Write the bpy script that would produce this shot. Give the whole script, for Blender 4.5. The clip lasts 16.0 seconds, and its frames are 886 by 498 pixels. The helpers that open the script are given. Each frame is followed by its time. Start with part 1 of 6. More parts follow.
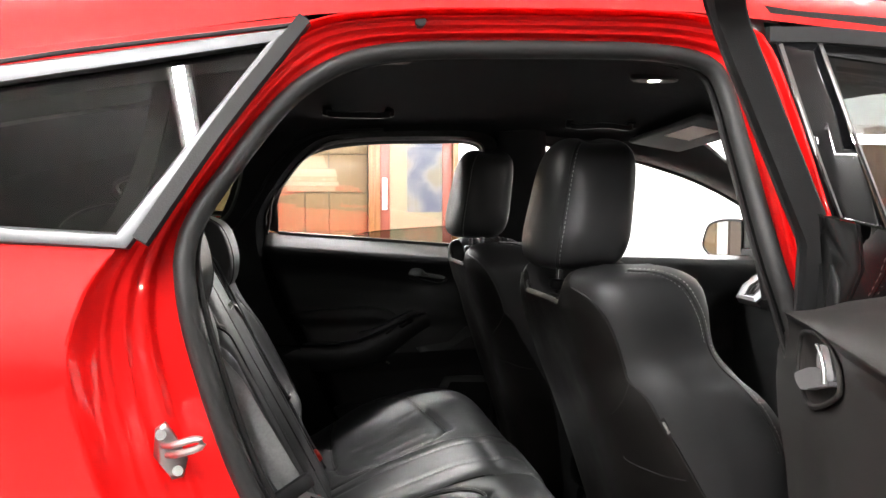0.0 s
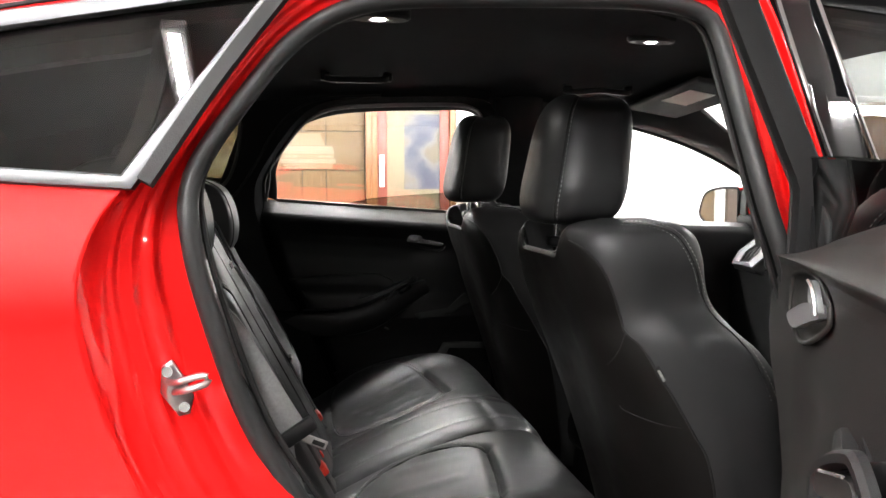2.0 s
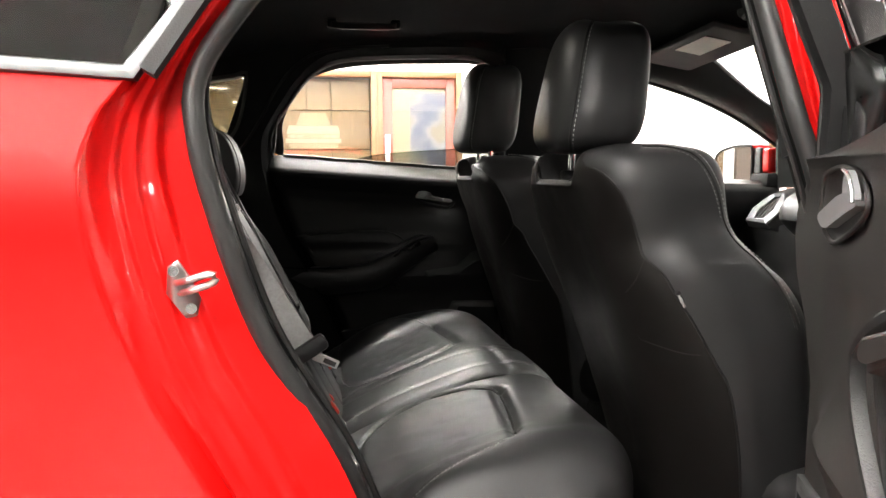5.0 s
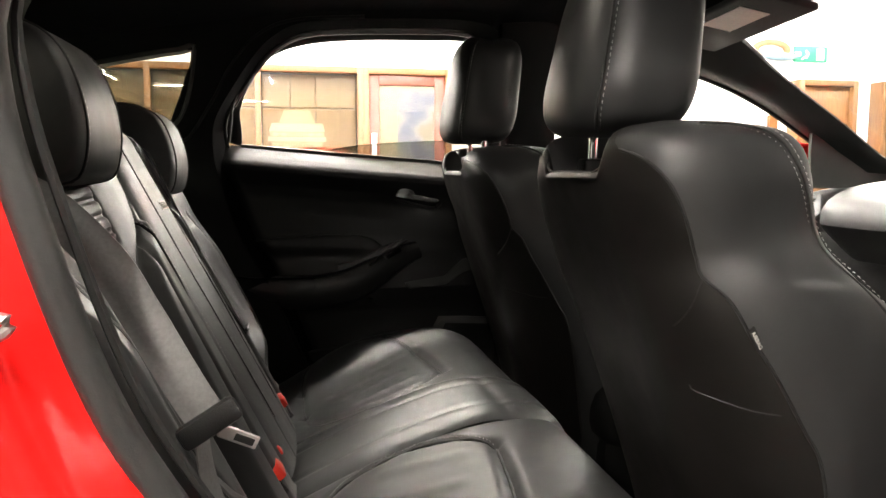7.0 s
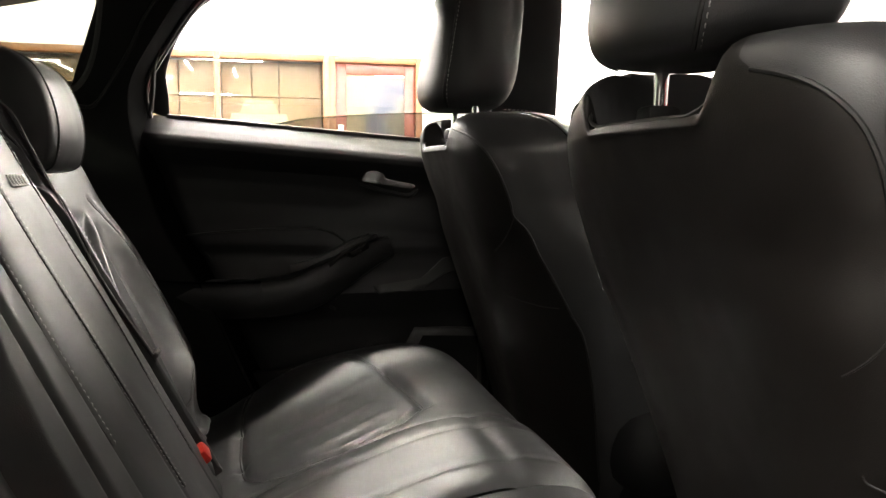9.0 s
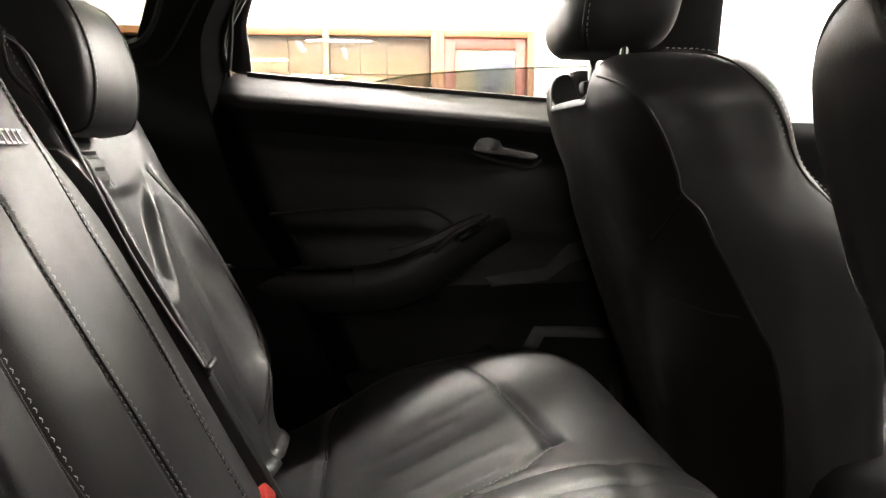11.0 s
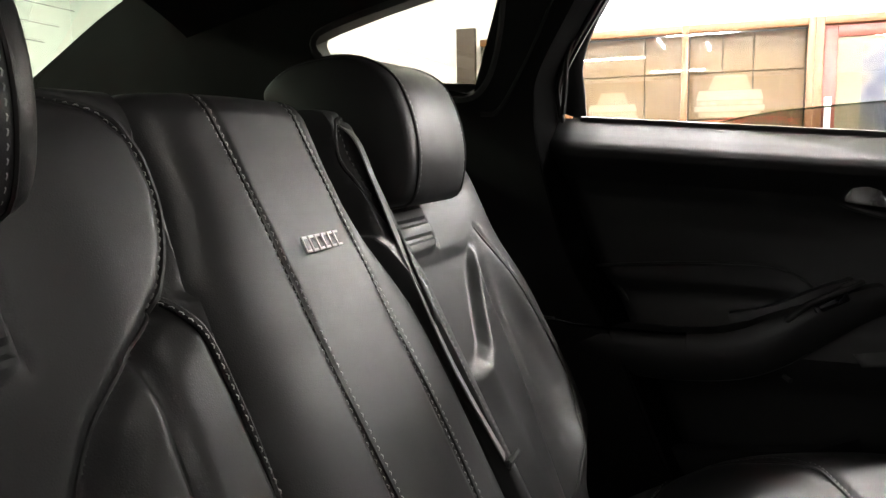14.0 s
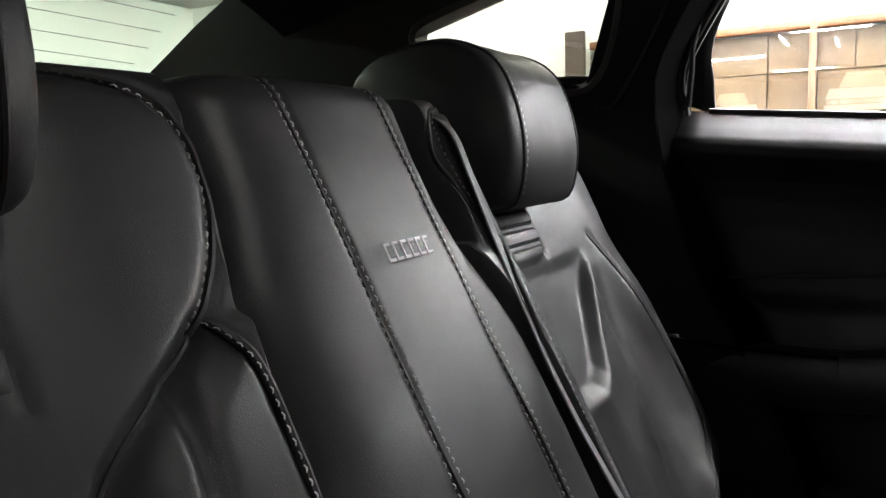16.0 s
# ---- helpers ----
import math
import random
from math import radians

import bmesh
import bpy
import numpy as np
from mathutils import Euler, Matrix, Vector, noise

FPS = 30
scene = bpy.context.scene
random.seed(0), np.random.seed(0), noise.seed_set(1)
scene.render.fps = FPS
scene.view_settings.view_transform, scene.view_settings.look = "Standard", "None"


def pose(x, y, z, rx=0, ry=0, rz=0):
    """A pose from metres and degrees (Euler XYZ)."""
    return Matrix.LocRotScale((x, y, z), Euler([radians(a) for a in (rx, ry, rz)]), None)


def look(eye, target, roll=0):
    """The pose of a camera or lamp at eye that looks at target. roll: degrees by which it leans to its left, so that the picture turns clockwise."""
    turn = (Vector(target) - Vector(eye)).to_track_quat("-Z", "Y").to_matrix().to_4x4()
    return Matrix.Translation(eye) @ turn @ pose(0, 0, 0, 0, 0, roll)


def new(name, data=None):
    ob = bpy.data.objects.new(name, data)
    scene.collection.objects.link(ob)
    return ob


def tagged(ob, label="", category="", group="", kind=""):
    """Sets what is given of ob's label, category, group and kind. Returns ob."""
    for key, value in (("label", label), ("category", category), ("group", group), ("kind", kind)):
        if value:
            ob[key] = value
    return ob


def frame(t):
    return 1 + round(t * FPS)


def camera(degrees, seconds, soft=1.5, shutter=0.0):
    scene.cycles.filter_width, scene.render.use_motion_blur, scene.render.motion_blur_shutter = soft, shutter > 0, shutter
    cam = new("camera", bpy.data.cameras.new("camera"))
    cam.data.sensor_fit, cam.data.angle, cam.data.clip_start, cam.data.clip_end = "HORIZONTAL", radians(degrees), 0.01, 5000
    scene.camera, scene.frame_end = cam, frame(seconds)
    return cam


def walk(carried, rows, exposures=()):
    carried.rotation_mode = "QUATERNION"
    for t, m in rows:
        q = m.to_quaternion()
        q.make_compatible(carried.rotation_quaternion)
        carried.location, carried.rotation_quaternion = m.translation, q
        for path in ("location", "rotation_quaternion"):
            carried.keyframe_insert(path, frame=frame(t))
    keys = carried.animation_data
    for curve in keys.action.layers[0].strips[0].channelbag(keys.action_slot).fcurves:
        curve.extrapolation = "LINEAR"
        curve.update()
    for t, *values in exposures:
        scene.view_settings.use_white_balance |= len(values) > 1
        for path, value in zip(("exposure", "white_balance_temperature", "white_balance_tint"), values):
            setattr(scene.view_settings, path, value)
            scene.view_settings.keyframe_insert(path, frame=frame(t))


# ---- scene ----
cam = camera(60.9, 16.0)
PATH = [
    (0, (0.097, -1.472, 1.090), (0.469, 0.571, 0.960), 0.1),
    (0.5, (0.096, -1.474, 1.087), (0.473, 0.566, 0.940), 0.1),
    (1, (0.096, -1.479, 1.080), (0.475, 0.560, 0.917), 0.1),
    (1.5, (0.093, -1.483, 1.069), (0.472, 0.554, 0.893), 0.1),
    (2, (0.092, -1.488, 1.052), (0.470, 0.549, 0.868), -0.1),
    (2.5, (0.090, -1.487, 1.038), (0.467, 0.549, 0.844), -0.1),
    (3, (0.093, -1.490, 1.025), (0.464, 0.546, 0.820), -0.2),
    (3.5, (0.088, -1.493, 1.007), (0.457, 0.543, 0.797), -0.3),
    (4, (0.086, -1.500, 0.996), (0.444, 0.538, 0.778), -0.5),
    (4.2, (0.084, -1.497, 0.989), (0.439, 0.542, 0.770), -0.5),
    (6.5, (0.121, -1.279, 0.936), (0.509, 0.753, 0.722), 0.1),
    (7, (0.149, -1.170, 0.943), (0.541, 0.861, 0.731), 0.1),
    (7.5, (0.161, -1.062, 0.941), (0.573, 0.966, 0.732), 0.2),
    (8, (0.176, -0.977, 0.934), (0.638, 1.041, 0.729), 0.4),
    (10.3, (0.201, -0.665, 0.882), (0.680, 1.344, 0.631), 0.4),
    (10.5, (0.201, -0.638, 0.884), (0.616, 1.384, 0.627), 0.4),
    (11, (0.222, -0.579, 0.884), (0.408, 1.474, 0.611), 0.0),
    (11.5, (0.224, -0.551, 0.888), (0.205, 1.510, 0.608), -0.3),
    (12, (0.239, -0.537, 0.900), (0.000, 1.510, 0.616), -0.5),
    (12.5, (0.244, -0.517, 0.913), (-0.159, 1.504, 0.632), -0.7),
    (13, (0.243, -0.509, 0.924), (-0.295, 1.481, 0.642), -0.8),
    (13.5, (0.245, -0.498, 0.941), (-0.408, 1.457, 0.663), -0.9),
    (14, (0.246, -0.491, 0.962), (-0.502, 1.430, 0.686), -0.9),
    (14.5, (0.245, -0.493, 0.969), (-0.577, 1.399, 0.702), -1.2),
    (15, (0.242, -0.495, 0.964), (-0.638, 1.371, 0.698), -1.4),
    (15.3, (0.239, -0.492, 0.963), (-0.666, 1.362, 0.698), -1.4),
    (15.5, (0.217, -0.420, 0.951), (-0.778, 1.457, 0.692), -1.6),
    (15.7, (0.212, -0.407, 0.950), (-0.817, 1.450, 0.694), -1.7),
    (16, (0.210, -0.403, 0.950), (-0.834, 1.448, 0.695), -1.7),
]
walk(cam, [(t, look(eye, target, roll)) for t, eye, target, roll in PATH],
     exposures=[(0.0, 0.42, 6500, 10), (2.5, 0.40, 6500, 10), (4.2, 0.55, 6650, 10), (6.5, 0.65, 7150, 10), (8.2, 0.85, 7250, 10), (10.3, 0.85, 6900, 10), (11.8, 0.80, 7300, 10),
                (13.0, 0.66, 7050, 10), (14.5, 0.60, 6550, 10), (16.0, 0.52, 6300, 10)])

# ---- world and light ----
world = bpy.data.worlds.new("world")
scene.world = world
world.use_nodes = True
world.node_tree.nodes["Background"].inputs[0].default_value = (0.9, 0.95, 1.0, 1)
world.node_tree.nodes["Background"].inputs[1].default_value = 0.05


# ---- materials ----
def mat(name, colour, rough=0.5, metal=0.0, vary=0.15, scale=30.0, bump=0.0, bump_scale=None, coat=0.0, trans=0.0,
        ior=1.45, emit=0.0, emit_colour=None, spec=0.5, stain=0.0, rough_vary=0.0, alpha=1.0):
    m = bpy.data.materials.new(name)
    m.use_nodes = True
    nt = m.node_tree
    b = nt.nodes["Principled BSDF"]
    b.inputs["Roughness"].default_value = rough
    b.inputs["Metallic"].default_value = metal
    b.inputs["Coat Weight"].default_value = coat
    b.inputs["Coat Roughness"].default_value = 0.03
    b.inputs["Transmission Weight"].default_value = trans
    b.inputs["IOR"].default_value = ior
    b.inputs["Alpha"].default_value = alpha
    b.inputs["Specular IOR Level"].default_value = spec
    c = (*colour, 1)
    b.inputs["Base Color"].default_value = c
    if emit:
        b.inputs["Emission Color"].default_value = (*(emit_colour or colour), 1)
        b.inputs["Emission Strength"].default_value = emit
    co = nt.nodes.new("ShaderNodeTexCoord")
    if vary or stain:
        n = nt.nodes.new("ShaderNodeTexNoise")
        n.inputs["Scale"].default_value = scale
        n.inputs["Detail"].default_value = 6
        nt.links.new(co.outputs["Object"], n.inputs["Vector"])
        n2 = nt.nodes.new("ShaderNodeTexNoise")
        n2.inputs["Scale"].default_value = scale * 0.13
        n2.inputs["Detail"].default_value = 3
        nt.links.new(co.outputs["Object"], n2.inputs["Vector"])
        add = nt.nodes.new("ShaderNodeMath")
        add.operation = "MULTIPLY_ADD"
        nt.links.new(n2.outputs["Fac"], add.inputs[0])
        add.inputs[1].default_value = 0.6
        nt.links.new(n.outputs["Fac"], add.inputs[2])
        ramp = nt.nodes.new("ShaderNodeMapRange")
        ramp.inputs[1].default_value = 0.45
        ramp.inputs[2].default_value = 1.15
        ramp.inputs[3].default_value = 1 - vary
        ramp.inputs[4].default_value = 1 + vary
        nt.links.new(add.outputs[0], ramp.inputs[0])
        mul = nt.nodes.new("ShaderNodeVectorMath")
        mul.operation = "SCALE"
        mul.inputs[0].default_value = colour
        nt.links.new(ramp.outputs[0], mul.inputs["Scale"])
        nt.links.new(mul.outputs[0], b.inputs["Base Color"])
        if rough_vary:
            rr = nt.nodes.new("ShaderNodeMapRange")
            rr.inputs[1].default_value = 0.4
            rr.inputs[2].default_value = 1.2
            rr.inputs[3].default_value = rough - rough_vary
            rr.inputs[4].default_value = rough + rough_vary
            nt.links.new(add.outputs[0], rr.inputs[0])
            nt.links.new(rr.outputs[0], b.inputs["Roughness"])
    if bump:
        v = nt.nodes.new("ShaderNodeTexNoise")
        v.inputs["Scale"].default_value = bump_scale or 400
        v.inputs["Detail"].default_value = 4
        nt.links.new(co.outputs["Object"], v.inputs["Vector"])
        bp = nt.nodes.new("ShaderNodeBump")
        bp.inputs["Strength"].default_value = bump
        bp.inputs["Distance"].default_value = 0.002
        nt.links.new(v.outputs["Fac"], bp.inputs["Height"])
        nt.links.new(bp.outputs["Normal"], b.inputs["Normal"])
    return m


def leather_mat(name="black_leather", colour=(0.0235, 0.0235, 0.0242), rough=0.42, spec=0.44):
    m = mat(name, colour, rough, vary=0.14, scale=26, rough_vary=0.07, spec=spec)
    nt = m.node_tree
    b = nt.nodes["Principled BSDF"]
    co = nt.nodes.new("ShaderNodeTexCoord")
    vo = nt.nodes.new("ShaderNodeTexVoronoi")
    vo.feature = "DISTANCE_TO_EDGE"
    vo.inputs["Scale"].default_value = 620
    nt.links.new(co.outputs["Object"], vo.inputs["Vector"])
    fold = nt.nodes.new("ShaderNodeTexNoise")
    fold.inputs["Scale"].default_value = 9
    fold.inputs["Detail"].default_value = 2
    nt.links.new(co.outputs["Object"], fold.inputs["Vector"])
    b1 = nt.nodes.new("ShaderNodeBump")
    b1.inputs["Strength"].default_value = 0.25
    b1.inputs["Distance"].default_value = 0.0006
    nt.links.new(vo.outputs["Distance"], b1.inputs["Height"])
    b2 = nt.nodes.new("ShaderNodeBump")
    b2.inputs["Strength"].default_value = 0.5
    b2.inputs["Distance"].default_value = 0.006
    nt.links.new(fold.outputs["Fac"], b2.inputs["Height"])
    nt.links.new(b1.outputs["Normal"], b2.inputs["Normal"])
    nt.links.new(b2.outputs["Normal"], b.inputs["Normal"])
    return m


def wood_mat(name, dark, light, scale=3.0, rough=0.4, axis=2):
    m = bpy.data.materials.new(name)
    m.use_nodes = True
    nt = m.node_tree
    b = nt.nodes["Principled BSDF"]
    co = nt.nodes.new("ShaderNodeTexCoord")
    mp = nt.nodes.new("ShaderNodeMapping")
    s = [14.0, 14.0, 14.0]
    s[axis] = 1.2
    mp.inputs["Scale"].default_value = s
    info = nt.nodes.new("ShaderNodeObjectInfo")
    nt.links.new(co.outputs["Object"], mp.inputs["Vector"])
    n = nt.nodes.new("ShaderNodeTexNoise")
    n.noise_dimensions = "4D"
    n.inputs["Scale"].default_value = scale
    n.inputs["Detail"].default_value = 8
    n.inputs["Distortion"].default_value = 0.6
    nt.links.new(mp.outputs[0], n.inputs["Vector"])
    w = nt.nodes.new("ShaderNodeMath")
    w.operation = "MULTIPLY"
    w.inputs[1].default_value = 20
    nt.links.new(info.outputs["Random"], w.inputs[0])
    nt.links.new(w.outputs[0], n.inputs["W"])
    r = nt.nodes.new("ShaderNodeValToRGB")
    r.color_ramp.elements[0].position, r.color_ramp.elements[1].position = 0.3, 0.7
    r.color_ramp.elements[0].color, r.color_ramp.elements[1].color = (*dark, 1), (*light, 1)
    nt.links.new(n.outputs["Fac"], r.inputs[0])
    nt.links.new(r.outputs[0], b.inputs["Base Color"])
    b.inputs["Roughness"].default_value = rough
    bp = nt.nodes.new("ShaderNodeBump")
    bp.inputs["Strength"].default_value = 0.15
    bp.inputs["Distance"].default_value = 0.002
    nt.links.new(n.outputs["Fac"], bp.inputs["Height"])
    nt.links.new(bp.outputs[0], b.inputs["Normal"])
    return m


LEATHER = leather_mat()
BACK_LEATHER = leather_mat("brown_black_leather", (0.0070, 0.0061, 0.0057), 0.42, 0.24)
PLASTIC = mat("black_plastic", (0.010, 0.010, 0.0105), 0.5, spec=0.35, bump=0.25, bump_scale=900, vary=0.1)
# far door's shade put into the colour of the lining plastic
SHADED_LINING = mat("door_lining_shaded", (0.0085, 0.0085, 0.009), 0.46, bump=0.25, bump_scale=900, vary=0.15, scale=120)
PLASTIC_SOFT = mat("soft_black_trim", (0.013, 0.013, 0.0135), 0.38, spec=0.5, bump=0.3, bump_scale=700, vary=0.1)
GREY_TRIM = mat("grey_trim", (0.045, 0.045, 0.045), 0.5, bump=0.2, bump_scale=700)
BLACK_TRIM = mat("matt_black_trim", (0.005, 0.005, 0.0052), 0.62, spec=0.22, bump=0.25, bump_scale=900, vary=0.15, scale=120)
# pillar carpet with the far side's shade put into its colour
SHADED_CARPET = mat("shaded_carpet", (0.003, 0.003, 0.003), 1.0, spec=0.02, bump=0.4, bump_scale=1200, vary=0.2, scale=200)
# the same door lining, lightened for the light on the open near door
LIT_LINING = mat("door_lining_lit", (0.022, 0.0205, 0.0195), 0.42, bump=0.3, bump_scale=700, vary=0.12, scale=90)
FABRIC = mat("headliner_fabric", (0.022, 0.022, 0.0235), 0.95, bump=0.6, bump_scale=1400, vary=0.2, scale=200, spec=0.1)
PALE_THREAD = mat("pale_thread", (0.72, 0.72, 0.70), 0.36, spec=0.7, vary=0.15, scale=600)
CARPET = mat("black_carpet", (0.012, 0.012, 0.012), 1.0, bump=1.0, bump_scale=900, vary=0.3, scale=300, spec=0.1)
RED = mat("red_paint", (0.76, 0.006, 0.006), 0.42, vary=0.03, scale=2, coat=1.0, rough_vary=0.03, spec=0.15)
RUBBER = mat("rubber_seal", (0.020, 0.020, 0.020), 0.5, bump=0.15, bump_scale=500, vary=0.15)
BLACK_GLOSS = mat("gloss_black", (0.006, 0.006, 0.007), 0.06, vary=0, coat=1.0)
SATIN = mat("satin_aluminium", (0.10, 0.10, 0.103), 0.36, metal=0.9, vary=0.06, scale=60)
HANDLE_GREY = mat("handle_grey", (0.30, 0.30, 0.305), 0.42, metal=0.45, vary=0.06, scale=60)
VENT_GREY = mat("vent_silver", (0.13, 0.13, 0.135), 0.5, metal=0.3, vary=0.08, scale=60)
STEEL = mat("brushed_steel", (0.42, 0.42, 0.42), 0.3, metal=1.0, vary=0.1, scale=90)
CHROME = mat("chrome", (0.85, 0.85, 0.86), 0.08, metal=1.0, vary=0.03)
ZINC = mat("zinc_plated_steel", (0.50, 0.45, 0.44), 0.28, metal=0.95, vary=0.15, scale=80)
THREAD = mat("grey_thread", (0.42, 0.42, 0.41), 0.45, spec=0.5, vary=0.2, scale=500)
PIPING = mat("dark_piping", (0.010, 0.010, 0.010), 0.5, vary=0.1)
WEBBING = mat("belt_webbing", (0.19, 0.19, 0.19), 0.5, bump=0.25, bump_scale=1200, vary=0.2, scale=300)
BUCKLE_RED = mat("red_button", (0.62, 0.035, 0.02), 0.35, vary=0.08)
TAG = mat("white_label", (0.75, 0.75, 0.72), 0.7, vary=0.05)
PAPER_GREY = mat("visor_label", (0.80, 0.78, 0.72), 0.6, vary=0.12, scale=160)
LAMP_LENS = mat("lamp_lens", (0.9, 0.88, 0.8), 0.3, vary=0, emit=260.0, emit_colour=(1.0, 0.95, 0.89))
TUBE = mat("fluorescent_tube", (0.9, 0.9, 0.9), 0.4, vary=0, emit=330.0, emit_colour=(1.0, 0.98, 0.96))
DARK_WALL = mat("dark_gloss_wall", (0.02, 0.022, 0.025), 0.08, vary=0.1, scale=3)
WHITE_WALL = mat("white_wall_paint", (0.84, 0.84, 0.82), 0.8, vary=0.03, scale=4, bump=0.15, bump_scale=120)
CEIL = mat("ceiling_tile", (0.36, 0.36, 0.35), 0.9, vary=0.05, scale=40, bump=0.3, bump_scale=200)
FLOOR = mat("grey_floor_tile", (0.19, 0.185, 0.175), 0.25, vary=0.12, scale=6, rough_vary=0.08)
GROUT = mat("grout", (0.22, 0.21, 0.20), 0.9)
WOOD_FRAME = wood_mat("orange_wood", (0.118, 0.043, 0.0085), (0.158, 0.065, 0.016), 4)
WOOD_PANEL = wood_mat("veneer_panel", (0.098, 0.053, 0.016), (0.126, 0.075, 0.027), 3)
WOOD_RED = wood_mat("red_brown_wood", (0.11, 0.019, 0.010), (0.155, 0.033, 0.016), 4)
WOOD_BROWN = wood_mat("brown_wood", (0.13, 0.055, 0.018), (0.20, 0.095, 0.036), 4)
PALE = mat("pale_cream", (0.21, 0.17, 0.11), 0.4, vary=0.12, scale=20)
PALE_DARK = mat("dark_cream", (0.19, 0.14, 0.08), 0.4, vary=0.15, scale=20)
GREEN = mat("exit_green", (0.012, 0.24, 0.125), 0.4, vary=0.05)
WHITE_PLASTIC = mat("white_plastic", (0.8, 0.8, 0.8), 0.35, vary=0.03)
BRONZE = mat("tan_paint", (0.30, 0.15, 0.07), 0.5, vary=0.25, scale=8)
BLUEGREY = mat("blue_grey_paint", (0.13, 0.20, 0.24), 0.5, vary=0.25, scale=8)


def glass_mat(name, tint, gloss=0.05, clear=0.9):
    """A thin pane: tinted see-through with a mirror-like gloss."""
    m = bpy.data.materials.new(name)
    m.use_nodes = True
    nt = m.node_tree
    nt.nodes.remove(nt.nodes["Principled BSDF"])
    out = nt.nodes["Material Output"]
    t = nt.nodes.new("ShaderNodeBsdfTransparent")
    t.inputs[0].default_value = (*tint, 1)
    g = nt.nodes.new("ShaderNodeBsdfGlossy")
    g.inputs["Roughness"].default_value = 0.01
    g.inputs["Color"].default_value = (1, 1, 1, 1)
    lw = nt.nodes.new("ShaderNodeLayerWeight")
    lw.inputs[0].default_value = 0.5
    pw = nt.nodes.new("ShaderNodeMath")
    pw.operation = "POWER"
    pw.inputs[1].default_value = 4.0
    nt.links.new(lw.outputs["Facing"], pw.inputs[0])
    fr = nt.nodes.new("ShaderNodeMath")
    fr.operation = "MULTIPLY_ADD"
    fr.inputs[1].default_value = 0.9
    fr.inputs[2].default_value = gloss
    nt.links.new(pw.outputs[0], fr.inputs[0])
    mx = nt.nodes.new("ShaderNodeMixShader")
    nt.links.new(fr.outputs[0], mx.inputs[0])
    nt.links.new(t.outputs[0], mx.inputs[1])
    nt.links.new(g.outputs[0], mx.inputs[2])
    nt.links.new(mx.outputs[0], out.inputs[0])
    return m


CLEAR = glass_mat("clear_glass", (0.93, 0.95, 0.94))
TINTED = glass_mat("privacy_glass", (0.22, 0.23, 0.23), 0.07)
# smoked glass blackened: the darkness behind the pane is put into its tint
DARK_PANE = glass_mat("dark_pane", (0.012, 0.012, 0.012), 0.05)
VISOR = mat("visor_cloth", (0.022, 0.022, 0.023), 0.7, bump=0.3, bump_scale=900, vary=0.15)
SILVER = mat("silver_paint", (0.58, 0.58, 0.58), 0.26, metal=0.8, vary=0.04)
PILLAR = mat("pillar_plastic", (0.040, 0.043, 0.042), 0.31, bump=0.3, bump_scale=800, vary=0.1)
HALF_TINT = glass_mat("smoked_glass", (0.36, 0.36, 0.33))
QUARTER_TINT = glass_mat("dark_quarter_glass", (0.24, 0.24, 0.20))
SCREEN_TINT = glass_mat("greenish_glass", (0.42, 0.50, 0.40))


def poster_mat():
    m = bpy.data.materials.new("poster_print")
    m.use_nodes = True
    nt = m.node_tree
    b = nt.nodes["Principled BSDF"]
    co = nt.nodes.new("ShaderNodeTexCoord")
    n = nt.nodes.new("ShaderNodeTexNoise")
    n.inputs["Scale"].default_value = 3.2
    n.inputs["Detail"].default_value = 5
    nt.links.new(co.outputs["Object"], n.inputs["Vector"])
    r = nt.nodes.new("ShaderNodeValToRGB")
    e = r.color_ramp.elements
    e[0].position, e[0].color = 0.36, (0.055, 0.057, 0.09, 1)
    e[1].position, e[1].color = 0.62, (0.13, 0.11, 0.08, 1)
    a = e.new(0.45)
    a.color = (0.095, 0.095, 0.112, 1)
    a = e.new(0.53)
    a.color = (0.145, 0.138, 0.134, 1)
    nt.links.new(n.outputs["Fac"], r.inputs[0])
    nt.links.new(r.outputs[0], b.inputs["Base Color"])
    b.inputs["Roughness"].default_value = 0.35
    return m


POSTER = poster_mat()


# ---- geometry helpers ----
class Geo:
    """Vertices and faces gathered from grids, sweeps and boxes."""

    def __init__(self):
        self.v, self.f = [], []

    def add(self, v, f):
        o = len(self.v)
        self.v += [tuple(map(float, p)) for p in v]
        self.f += [tuple(i + o for i in q) for q in f]
        return self

    def moved(self, fn):
        g = Geo()
        g.v, g.f = [tuple(fn(p)) for p in self.v], list(self.f)
        return g

    def mirrored(self):
        g = Geo()
        g.v, g.f = [(x, -y, z) for x, y, z in self.v], [q[::-1] for q in self.f]
        return g


